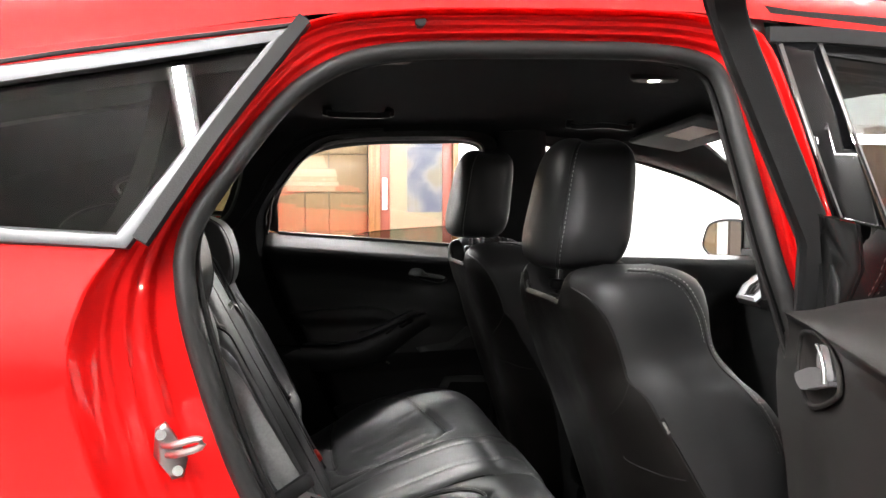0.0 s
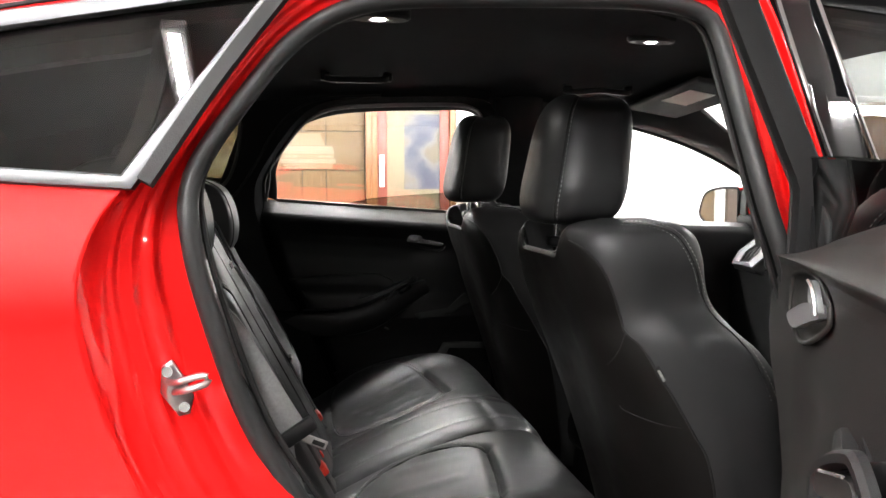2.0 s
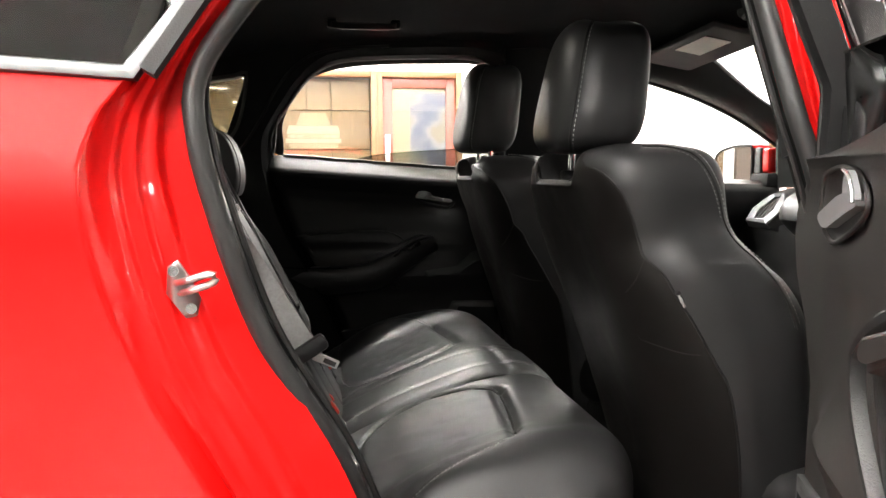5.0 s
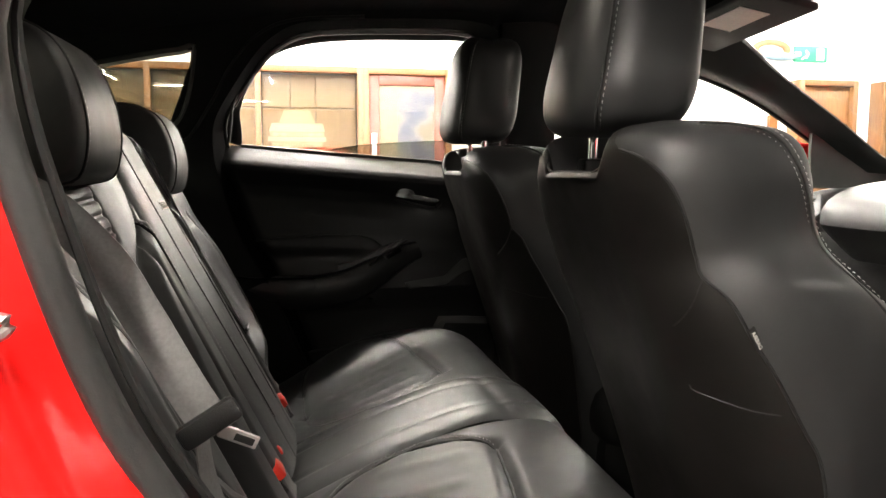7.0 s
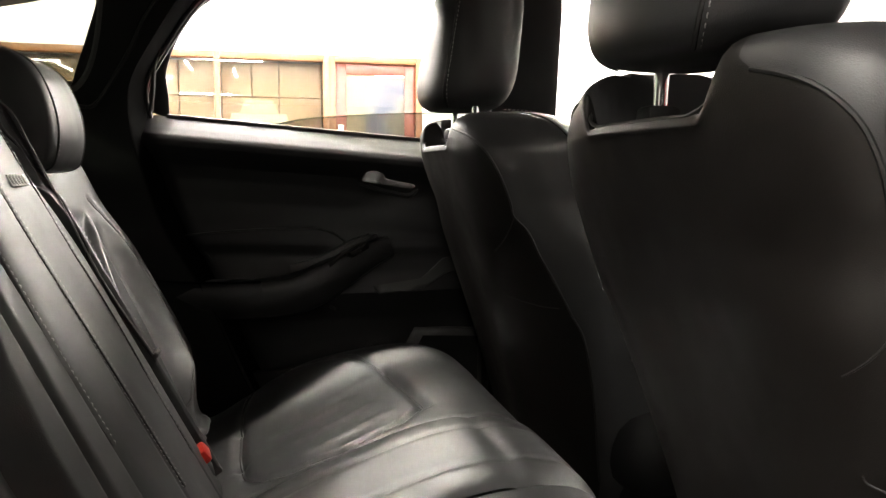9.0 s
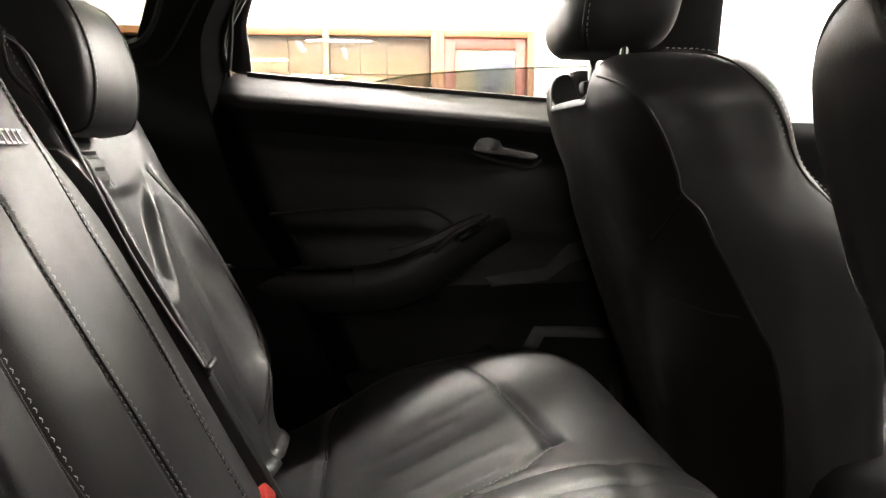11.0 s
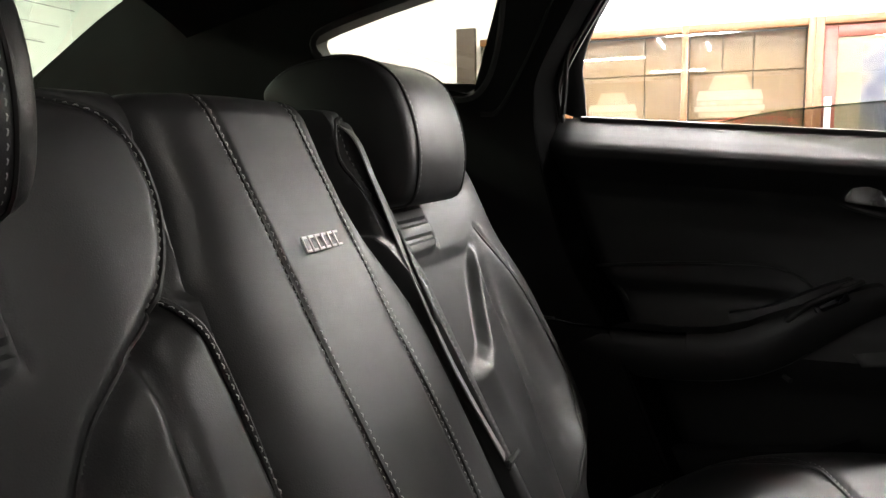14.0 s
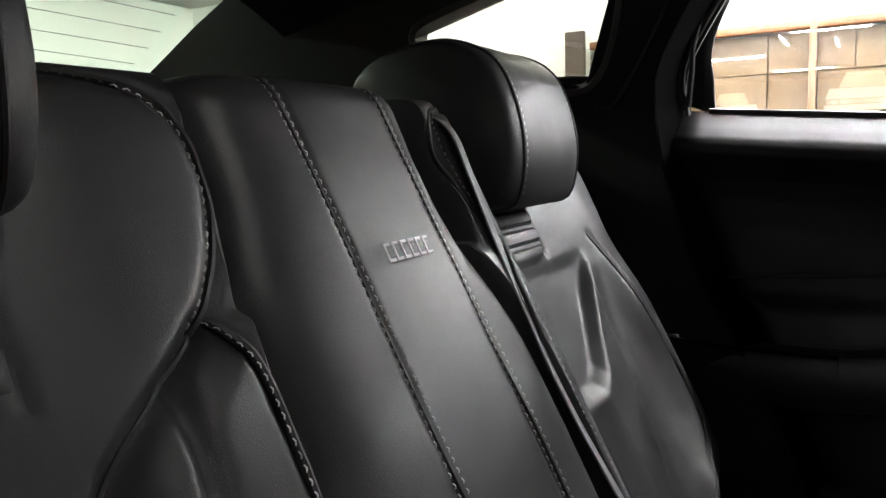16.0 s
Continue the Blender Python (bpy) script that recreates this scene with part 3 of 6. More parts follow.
both(slab([(1.49, 1.046), (1.502, 0.99), (1.505, 0.90), (1.84, 0.90), (1.80, 0.935), (1.66, 1.012), (1.58, 1.045)], lambda x, z: 0.640 - 0.34 * max(z - 1.0, 0), 0.012), "pillar_foot", PILLAR, car, "grey trim at the foot of the windscreen pillar")
both(sweep(pil_out, 0.007, sides=8, up=(0, 1, 0)), "window_seal", RUBBER, car)
both(sheet([(0.66, 1.335), (0.70, 1.275)] + [(x + 0.02, z + 0.014) for x, z in APIL_LOW[1:]] + [(1.80, 0.88)] + APIL_TOP[::-1], [], lambda x, z: (x, float(y_skin(z)) - 0.01, z), 0.05),
     "door_frame_rail", PLASTIC, car)
part("windscreen", grid(np.array([[(1.20 + 0.60 * s + 0.10 * (1 - v * v), v * (0.56 + 0.09 * s), 1.345 - 0.36 * s + 0.02 * (1 - v * v)) for v in np.linspace(-1, 1, 15)] for s in np.linspace(0, 1, 8)])),
     CLEAR, car, "clear windscreen")
part("header_rail", sweep([(1.17 + 0.10 * (1 - v * v), v * 0.56, 1.32 + 0.02 * (1 - v * v)) for v in np.linspace(-1, 1, 21)],
                          profile=[(-0.05, -0.012), (-0.04, 0.02), (0.05, 0.02), (0.05, -0.01)], up=(0, 0, 1)), FABRIC, car)


def dash_grid():
    prof = spline([(1.46, 0.62), (1.40, 0.74), (1.322, 0.815), (1.312, 0.845), (1.340, 0.885), (1.42, 0.915), (1.58, 0.93), (1.80, 0.955)], 26)
    rows = []
    for y in np.linspace(-0.66, 0.66, 41):
        hump = 0.03 * bell(y, -0.36, 0.17)
        rows.append([(x + 0.13 * smooth01((abs(y) - 0.33) / 0.18) - 0.02 * bell(y, 0, 0.15), y, z + hump * smooth01((z - 0.8) / 0.1) - 0.02 * smooth01((abs(y) - 0.4) / 0.25)) for x, z in prof])
    return np.array(rows)


dash = part("dashboard", grid(dash_grid()), PLASTIC_SOFT, car, "soft black dashboard")
vent_in = np.array([(1.385, 0.566, 0.810), (1.409, 0.581, 0.834), (1.447, 0.560, 0.872), (1.449, 0.534, 0.874), (1.412, 0.514, 0.837), (1.387, 0.520, 0.812)])
vent_out = np.array([(1.376, 0.595, 0.801), (1.412, 0.618, 0.837), (1.455, 0.582, 0.880), (1.458, 0.530, 0.883), (1.415, 0.473, 0.840), (1.374, 0.490, 0.799)])
proud = np.array((-0.004, 0, 0.004))
rings = [np.repeat(a, 2, axis=0) for a in (vent_in - 3 * proud, vent_in + proud, vent_in * 0.5 + vent_out * 0.5 + 2 * proud, vent_out + proud, vent_out - 3 * proud)]
part("vent_bezel", grid(np.array(rings), closed_v=True), VENT_GREY, dash, "angular silver air vent surround")
skirt = vent_out.mean(axis=0) + (vent_out - vent_out.mean(axis=0)) * 1.75 + np.array((0.075, 0, -0.010))
part("vent_housing", grid(np.array([vent_out, vent_out * 0.45 + skirt * 0.55 + 1.5 * proud, skirt]), closed_v=True), PLASTIC_SOFT, dash, "soft black dashboard shoulder round the vent", smooth=80)
part("vent_well", Geo().add([tuple(p) for p in vent_in - 0.2 * proud], [tuple(range(6))]), BLACK_TRIM, dash)
for k in range(4):
    c = vent_in.mean(axis=0) + np.array((0.0, 0.024 - 0.016 * k, 0.0)) + 0.6 * proud
    part("vent_slat", rbox(c, (0.062, 0.0025, 0.004), 0.001, 1, Euler((0, -0.785, 0.15)).to_matrix()), PLASTIC_SOFT, dash)
part("bulkhead", rbox((1.42, 0, 0.5), (0.05, 1.3, 0.6), 0.01), CARPET, car)
part("centre_console", join(rbox((1.05, 0.02, 0.40), (0.60, 0.18, 0.26), 0.04, 3), rbox((0.84, 0.02, 0.50), (0.20, 0.14, 0.08), 0.03, 3)), CARPET, car, "black centre console")


# ---- doors ----
WIN = [(0.020, 1.0), (0.020, 1.045), (0.020, 1.09), (0.050, 1.155), (0.10, 1.21), (0.185, 1.238), (0.31, 1.25), (0.46, 1.254), (0.545, 1.255),
       (0.585, 1.24), (0.597, 1.20), (0.612, 1.10), (0.630, 0.965)]
HINGE = (0.668, 0.715, 0.0)


def z_belt(x):
    return 1.003 - 0.077 * (x - 0.02)


def rear_door(side, swing=0.0):
    """A rear door with lining, armrest, handle, half-lowered glass and window frame. side: +1 beyond, -1 near the camera."""
    def s(g):
        return g if side > 0 else g.mirrored()

    o = (HINGE[0], HINGE[1] * side, 0)
    low = [tuple(p) for p in spline(blend(SHUT, APERTURE, 0.05)[:4], 40)] + [(-0.10, 0.975), (0.02, 0.972)]
    right = [(0.685, 0.935)] + [tuple(p) for p in spline(blend(SHUT, APERTURE, 0.07)[18:], 30)]
    skin = sheet(low + right, [], lambda x, z: skin_pt(x, z, 0.0), 0.05)
    word = "open" if swing else "closed"
    door = part("rear_door", s(skin), RED, car, f"red rear door, {word}, with black lining", origin=o, solid=0.004)
    # window frame
    def yf(z):
        return float(y_seal(z)) - (0 if side > 0 else 0.016 + 0.07 * max(0, z - 1.0))

    frames = blend(SHUT, APERTURE, 0.07)[5:18]
    n = 90
    wi, so = spline(WIN, n), spline(frames, n)
    if side < 0:
        wi, so = (np.vstack([c, [c[-1] + (c[-1] - c[-4]) / np.linalg.norm(c[-1] - c[-4]) * k for k in (0.04, 0.08)]]) for c in (wi, so))
    rows = []
    near_prof = ((0.0, 0.008), (0.0, -0.038), (0.12, -0.046), (0.26, -0.046), (0.30, -0.030), (0.34, -0.022), (0.60, -0.018), (0.64, -0.008), (0.97, -0.006), (1.0, 0.004), (0.97, 0.010), (0.03, 0.010))
    far_prof = ((0.0, 0.008), (0.0, 0.000), (0.10, -0.006), (0.26, -0.010), (0.30, -0.010), (0.34, -0.010), (0.60, -0.008), (0.64, -0.006), (0.97, -0.004), (1.0, 0.004), (0.97, 0.010), (0.03, 0.010))
    for k, off in (far_prof if side > 0 else near_prof):
        c = wi + (so - wi) * k
        rows.append([(x, yf(z) + 0.028 + off * (1.0 if side > 0 or off > 0 else 0.55), z) for x, z in c])
    # far frame gets a darker black than the near one, as painted shade
    part("window_frame", s(grid(np.array(rows), closed_u=True)), BLACK_TRIM if side > 0 else PLASTIC, door, "black door window frame", origin=o)
    for k, off, r in ((0.27, -0.020 if side > 0 else 0.004, 0.004), (0.62, 0.012, 0.0045)):
        c = wi + (so - wi) * k
        part("frame_seal", s(sweep([(x, yf(z) + off, z) for x, z in c], r, sides=6, up=(0, 1, 0))), PIPING, door, origin=o)
    edge = wi + (so - wi) * 1.0
    part("frame_edge", s(sweep([(x, yf(z) + 0.036, z) for x, z in edge], 0.0028, sides=6, up=(0, 1, 0))), SATIN, door, origin=o)
    # half-lowered pane
    def raised(x, z):
        if side > 0:
            return (x, 0.690 - 0.34 * max(z - 1, 0), z)
        z = z + 0.010 * float(smooth01((z - 0.90) / 0.07))
        return (min(x, 0.60), 0.706 - 0.34 * max(z - 1, 0), z)

    pane = [(0.155, 0.975), (0.258, 1.0), (0.348, 1.010), (0.481, 1.018), (0.604, 1.022), (0.63, 0.90), (0.155, 0.90)]
    # near pane carries the dark behind it in its tint; far pane is plain smoked
    g = part("door_glass", s(sheet(pane, [], lambda x, z: raised(x, z), 0.05)), HALF_TINT if side > 0 else DARK_PANE, door, "smoked door glass, wound almost down", origin=o)
    top = [raised(x, z) for x, z in spline(pane[:5], 30)]
    part("glass_edge", s(sweep(top, 0.0016, sides=6)), SCREEN_TINT, g, origin=o)
    # lining: a moulded panel
    zz = np.array([0.36, 0.42, 0.50, 0.57, 0.605, 0.63, 0.66, 0.70, 0.74, 0.765, 0.775, 0.80, 0.85, 0.90, 0.925, 0.94, 0.952, 0.962, 0.974, 0.985, 0.994, 1.003])
    yy = np.array([0.685, 0.68, 0.676, 0.672, 0.668, 0.660, 0.650, 0.668, 0.673, 0.670, 0.674, 0.681, 0.685, 0.678, 0.664, 0.656, 0.6535, 0.6545, 0.658, 0.665, 0.674, 0.686])
    far_zz = np.array([0.36, 0.42, 0.50, 0.57, 0.605, 0.63, 0.66, 0.70, 0.74, 0.765, 0.775, 0.80, 0.85, 0.89, 0.915, 0.935, 0.948, 0.957, 0.967, 0.980, 0.992, 1.003])
    far_yy = np.array([0.685, 0.68, 0.676, 0.672, 0.668, 0.660, 0.650, 0.668, 0.673, 0.670, 0.674, 0.678, 0.677, 0.669, 0.657, 0.641, 0.631, 0.6295, 0.636, 0.652, 0.669, 0.686])
    near_zz = np.array([0.36, 0.57, 0.605, 0.63, 0.66, 0.70, 0.74, 0.78, 0.85, 0.90, 0.915, 0.922, 0.9255, 0.929, 0.94, 0.97, 1.003])
    near_yy = np.array([0.685, 0.672, 0.668, 0.660, 0.650, 0.668, 0.678, 0.683, 0.684, 0.683, 0.680, 0.674, 0.671, 0.6705, 0.673, 0.681, 0.700])
    lv = np.unique(np.concatenate([np.linspace(0.36, 1.003, 80), np.linspace(0.90, 0.985, 30), np.linspace(0.985, 1.003, 24)]))
    left_x = np.array([p[0] for p in APERTURE[:6]])
    left_z = np.array([p[1] for p in APERTURE[:6]])
    rows = []
    for v in lv:
        x0 = float(np.interp(v, left_z, left_x)) - 0.012
        x1 = 0.70 if side > 0 else float(np.interp(v, [0.36, 0.60, 0.68, 0.745, 0.79, 0.83, 0.864, 0.899, 0.915, 0.925, 0.94, 1.003], [0.64, 0.635, 0.628, 0.665, 0.717, 0.734, 0.727, 0.690, 0.662, 0.637, 0.634, 0.625]))
        x = np.linspace(x0, x1, 60)
        y = np.interp(v, far_zz if side > 0 else near_zz, far_yy if side > 0 else near_yy) + 0 * x
        y = y + 0.02 * smooth01((x - 0.42) / 0.2) * smooth01((0.86 - v) / 0.1)
        y += 0.012 * smooth01((0.03 - (x - x0)) / 0.03)
        if side < 0:
            plain = smooth01((x - 0.50) / 0.10) * smooth01((0.88 - v) / 0.05)
            y = y * (1 - plain) + 0.684 * plain
        y += 0.016 * bell(x, 0.44, 0.055) * bell(v, 0.887, 0.026) if side > 0 else 0.034 * bell(x, 0.535, 0.050) * bell(v, 0.885, 0.024)
        zv = v + (z_belt(x) - 1.003) * smooth01((v - 0.62) / 0.3)
        if side < 0:
            ledge = np.interp(x, [0.02, 0.342, 0.416, 0.533, 0.600, 0.637], [1.003, 0.989, 0.977, 0.954, 0.938, 0.9275])
            zv = np.where(v > 0.925, 0.925 + (v - 0.925) / 0.078 * (ledge - 0.925), v + 0 * x)
            y += 0.012 * smooth01((v - 0.93) / 0.05)
        y += 0.010 * smooth01(1 - dist_poly(x, zv, [(0.05, 0.73), (0.23, 0.735), (0.29, 0.735)]) / 0.045)
        if side < 0:
            x, y, zv = np.r_[x, x1 + 0.001, x1 + 0.0015], np.r_[y, y[-1] + 0.004, y[-1] + 0.035], np.r_[zv, zv[-1], zv[-1]]
        rows.append(np.stack([x, y, zv], 1))
    # one plastic on both doors: shaded tone far, lit tone near
    panel = part("door_lining", s(grid(np.array(rows))), SHADED_LINING if side > 0 else LIT_LINING, door, "black moulded door lining", origin=o)
    if side > 0:
        strip = [(x, 0.6865, z_belt(x) + 0.001) for x in np.linspace(0.02, 0.62, 30)]
        part("belt_seal", sweep(strip, profile=[(-0.004, -0.006), (-0.0035, 0.002), (0.0, 0.0035), (0.005, 0.002), (0.006, -0.006)], up=(0, 0, 1)), PIPING, door, "black rubber window seal", origin=o)
    else:
        part("corner_cover", s(sheet([(0.56, 0.900), (0.665, 0.900), (0.655, 0.975), (0.59, 0.985), (0.56, 0.965)], [], lambda x, z: (x, 0.706, z), 0.03)), PLASTIC, door, "black corner cover", origin=o, solid=0.004)
    seam = spline([(-0.02, 0.668, 0.772), (0.134, 0.667, 0.786), (0.265, 0.667, 0.790), (0.32, 0.668, 0.782), (0.353, 0.668, 0.760), (0.365, 0.67, 0.742)], 50)
    part("lining_seam", s(sweep(seam, 0.0022, sides=6, up=(0, 1, 0))), PLASTIC_SOFT, panel, origin=o)
    # armrest
    ax, ay = (0.0, 0.0) if side > 0 else (-0.075, 0.034)
    end = 0.0 if side > 0 else 0.034
    arm = np.array((ax, ay, 0)) + spline([(-0.06 if side > 0 else 0.0, 0.650, 0.662), (0.10, 0.640, 0.656), (0.19, 0.637, 0.656 + 0.1 * end), (0.265 + 0.4 * end, 0.636, 0.668 + 0.5 * end), (0.335 + 0.9 * end, 0.640, 0.703 + end), (0.40 + end, 0.648, 0.737 + end), (0.44 + end, 0.655, 0.752 + end)], 46)
    prof = [(-0.034, 0.034), (-0.02, 0.038), (0.0, 0.038), (0.017, 0.036), (0.025, 0.027), (0.027, 0.010), (0.024, -0.015), (0.012, -0.034), (-0.015, -0.043), (-0.034, -0.04)]
    tp = np.r_[np.linspace(0.85, 1, 6), np.ones(26), np.linspace(1, 0.55, 14)]
    part("armrest", s(sweep(arm, profile=prof, up=(0, 0, 1), taper=tp)), PLASTIC_SOFT, panel, "black padded armrest", origin=o)
    part("armrest_joint", s(sweep([(0.187, 0.6115 + ay, 0.694), (0.187, 0.608 + ay, 0.680), (0.187, 0.609 + ay, 0.655)], 0.0012, sides=5)), PIPING, panel, origin=o)
    crest = np.array((0, ay, 0)) + spline([(-0.02, 0.617, 0.703), (0.03, 0.614, 0.697), (0.10, 0.612, 0.694), (0.187, 0.611, 0.694)], 20)
    part("armrest_trim", s(sweep(crest, 0.0022, sides=6)), BLACK_GLOSS, panel, origin=o)
    part("trim_tip", s(rbox((-0.020, 0.617 + ay, 0.7035), (0.034, 0.007, 0.006), 0.002)), SILVER, panel, "bright metal tip of the armrest trim", origin=o)
    cup = np.array((ax + end, ay, end)) + spline([(0.245, 0.664, 0.712), (0.30, 0.655, 0.728), (0.36, 0.655, 0.757), (0.40, 0.660, 0.772)], 20)
    part("pull_cup", s(sweep(cup, profile=[(-0.012, -0.008), (-0.008, 0.006), (0.010, 0.006), (0.012, -0.008)], up=(0, 0, 1))), PLASTIC_SOFT, panel, origin=o)
    # window switch at the armrest's front end
    if side > 0:
        rot = Euler((0.35, -0.52, 0)).to_matrix()
        sw = part("window_switch", rbox((0.372, 0.628, 0.752), (0.040, 0.026, 0.014), 0.004, 2, rot), BLACK_GLOSS, panel, "window switch with a silver line", origin=o)
        part("switch_trim", rbox((0.350, 0.626, 0.741), (0.0025, 0.026, 0.006), 0.001, 1, rot), SATIN, sw, origin=o)
        bz = spline([(0.318, 0.616, 0.722), (0.345, 0.612, 0.748), (0.395, 0.618, 0.772), (0.406, 0.644, 0.774), (0.36, 0.650, 0.756), (0.325, 0.644, 0.730)], 36, True)
        part("switch_bezel", sweep(bz, 0.004, closed=True, sides=8), PLASTIC_SOFT, panel, origin=o)
    else:
        arch = spline([(0.290, 0.690), (0.318, 0.722), (0.333, 0.745), (0.337, 0.769), (0.334, 0.783), (0.317, 0.797), (0.286, 0.814), (0.247, 0.829), (0.230, 0.830), (0.203, 0.817), (0.180, 0.795), (0.150, 0.750)], 70)
        lean = np.interp(np.arange(70), [0, 30, 69], [0.648, 0.644, 0.642])
        part("armrest_frame", s(sweep([(x, y, z) for (x, z), y in zip(arch, lean)], profile=[(-0.006, 0.006), (-0.006, 0.0), (-0.003, -0.004), (0.003, -0.004), (0.005, 0.0), (0.006, 0.006)], up=(0, 1, 0))), PLASTIC_SOFT, panel, "rounded black frame round the pull cup", origin=o)
        cup = [(0.318, 0.722), (0.333, 0.769), (0.317, 0.797), (0.286, 0.814), (0.247, 0.829), (0.230, 0.830), (0.203, 0.817), (0.165, 0.770), (0.19, 0.70), (0.28, 0.69)]
        part("pull_recess", s(sheet(cup, [], lambda x, z: (x, 0.664, z), 0.02)), BLACK_TRIM, panel, origin=o, solid=0.004)
        hole = [(0.303, 0.805), (0.274, 0.820), (0.254, 0.824), (0.244, 0.816), (0.298, 0.800)]
        part("switch_well", s(sheet(hole, [], lambda x, z: (x, 0.652, z), 0.01)), BLACK_GLOSS, panel, origin=o, solid=0.003)
        key = spline([(0.309, 0.792), (0.299, 0.801), (0.270, 0.8095), (0.242, 0.818), (0.226, 0.819), (0.217, 0.812), (0.250, 0.8005), (0.284, 0.788), (0.303, 0.786)], 40, True)
        sw = part("window_switch", s(slab([tuple(p) for p in key], lambda x, z: 0.638 + 0.10 * (z - 0.803 + 0.30 * (x - 0.262)), 0.014)), LIT_LINING, panel, "grey window switch with a silver line", origin=o)
        part("switch_trim", s(sweep([(0.298, 0.639, 0.8015), (0.242, 0.639, 0.8185)], 0.0014, sides=8)), SILVER, sw, origin=o)
        rot = Euler((0.25, 0.29, 0)).to_matrix()
        part("switch_symbol", s(rbox((0.258, 0.6395, 0.806), (0.014, 0.001, 0.004), 0.0004, 1, rot)), STEEL, sw, origin=o)
        part("switch_ledge", s(sweep([(0.297, 0.646, 0.781), (0.255, 0.644, 0.7965), (0.213, 0.646, 0.811)], profile=[(-0.004, 0.006), (-0.004, -0.003), (0.002, -0.004), (0.005, 0.006)], up=(0, 1, 0))), LIT_LINING, panel, origin=o)
    # inside handle
    if side > 0:
        loop = spline([(0.377, 0.886), (0.399, 0.912), (0.437, 0.918), (0.493, 0.919), (0.505, 0.903), (0.501, 0.873), (0.483, 0.854), (0.447, 0.859), (0.396, 0.873)], 70, True)
        lip_y = lambda x, z: float(np.interp(z, far_zz, far_yy)) - 0.004
        part("handle_bezel", sweep([(x, lip_y(x, z), z) for x, z in loop], 0.0042, closed=True, sides=10, up=(0, 1, 0)), PLASTIC_SOFT, panel, origin=o)
        part("handle_recess", sheet([tuple(p) for p in loop], [], lambda x, z: (x, lip_y(x, z) + 0.001, z), 0.012), BLACK_TRIM, panel, origin=o)
        paddle = spline([(0.384, 0.886), (0.394, 0.903), (0.419, 0.909), (0.427, 0.902), (0.430, 0.890), (0.450, 0.8845), (0.487, 0.877), (0.492, 0.872), (0.482, 0.868), (0.455, 0.871), (0.428, 0.8755), (0.392, 0.8805)], 60, True)
        part("inside_handle", sheet([tuple(p) for p in paddle], [], lambda x, z: (x, lip_y(x, z) - 0.006 - 0.006 * bell(x, 0.41, 0.03), z), 0.006), SILVER, panel, "satin silver door handle", origin=o, solid=0.006)
    else:
        loop = spline([(0.602, 0.900), (0.586, 0.911), (0.536, 0.917), (0.491, 0.914), (0.471, 0.905), (0.456, 0.893), (0.456, 0.878), (0.495, 0.859), (0.545, 0.844), (0.577, 0.846), (0.608, 0.866)], 70, True)
        part("handle_bezel", s(sweep([(x, 0.682, z) for x, z in loop], 0.0026, closed=True, sides=10, up=(0, 1, 0))), LIT_LINING, panel, origin=o)
        part("handle_recess", s(sheet([tuple(p) for p in loop], [], lambda x, z: (x, 0.683 + 0.014 * max(0.0, 1 - ((x - 0.53) / 0.075) ** 2 - ((z - 0.884) / 0.036) ** 2), z), 0.006)), LIT_LINING, panel, "hollow behind the door handle", origin=o)
        bar = spline([(0.580, 0.868), (0.545, 0.880), (0.510, 0.890), (0.480, 0.894), (0.462, 0.890), (0.463, 0.883), (0.490, 0.876), (0.525, 0.866), (0.558, 0.857), (0.576, 0.859)], 50, True)
        hd = part("inside_handle", s(slab([tuple(p) for p in bar], lambda x, z: 0.673 - 0.15 * (z - 0.875 - 0.26 * (0.53 - x)), 0.010)), HANDLE_GREY, panel, "satin grey door handle bar", origin=o)
        fin = spline([(0.510, 0.893), (0.506, 0.909), (0.494, 0.914), (0.477, 0.910), (0.464, 0.899), (0.460, 0.888), (0.480, 0.888)], 40, True)
        part("handle_fin", s(slab([tuple(p) for p in fin], lambda x, z: 0.672 + 0.10 * max(0.0, x - 0.47), 0.006)), HANDLE_GREY, hd, origin=o)
        part("handle_rim", s(sweep(spline([(0.494, 0.672, 0.914), (0.477, 0.671, 0.910), (0.464, 0.671, 0.899), (0.459, 0.671, 0.886)], 20), 0.0018, sides=8)), SILVER, hd, "bright silver rim", origin=o)
    # lower front: pale band, speaker grille, lock pin
    band = [(0.405, 0.672), (0.506, 0.684), (0.556, 0.723), (0.64, 0.735), (0.64, 0.712), (0.558, 0.692), (0.512, 0.665), (0.415, 0.656)]
    def on_lining(x, z, lift):
        y = float(np.interp(z, zz, yy)) + 0.02 * float(smooth01((x - 0.42) / 0.2) * smooth01((0.86 - z) / 0.1)) + (0 if side > 0 else 0.006)
        return (x, y - lift, z)

    if side > 0:
        part("accent_band", s(sheet(band, [], lambda x, z: on_lining(x, z, 0.004), 0.012)), GREY_TRIM, panel, "grey accent band", origin=o, solid=0.004)
    spk = [(0.455, 0.40), (0.470, 0.535), (0.494, 0.580), (0.640, 0.572), (0.640, 0.40)]
    part("speaker_cover", s(sheet(spk, [], lambda x, z: (x, 0.682, z), 0.03)), GREY_TRIM, panel, "dark grey speaker cover", origin=o, solid=0.01)
    inner = [(0.485, 0.42), (0.495, 0.53), (0.512, 0.562), (0.630, 0.556), (0.630, 0.42)]
    part("speaker_grille", s(sheet(inner, [], lambda x, z: (x, 0.6755, z), 0.03)), CARPET, panel, origin=o)
    part("lock_pin", s(sweep([(0.318, 0.640 + ay, 0.636), (0.326, 0.625 + ay, 0.634)], 0.0035, sides=8, up=(0, 0, 1))), GREY_TRIM, panel, origin=o)
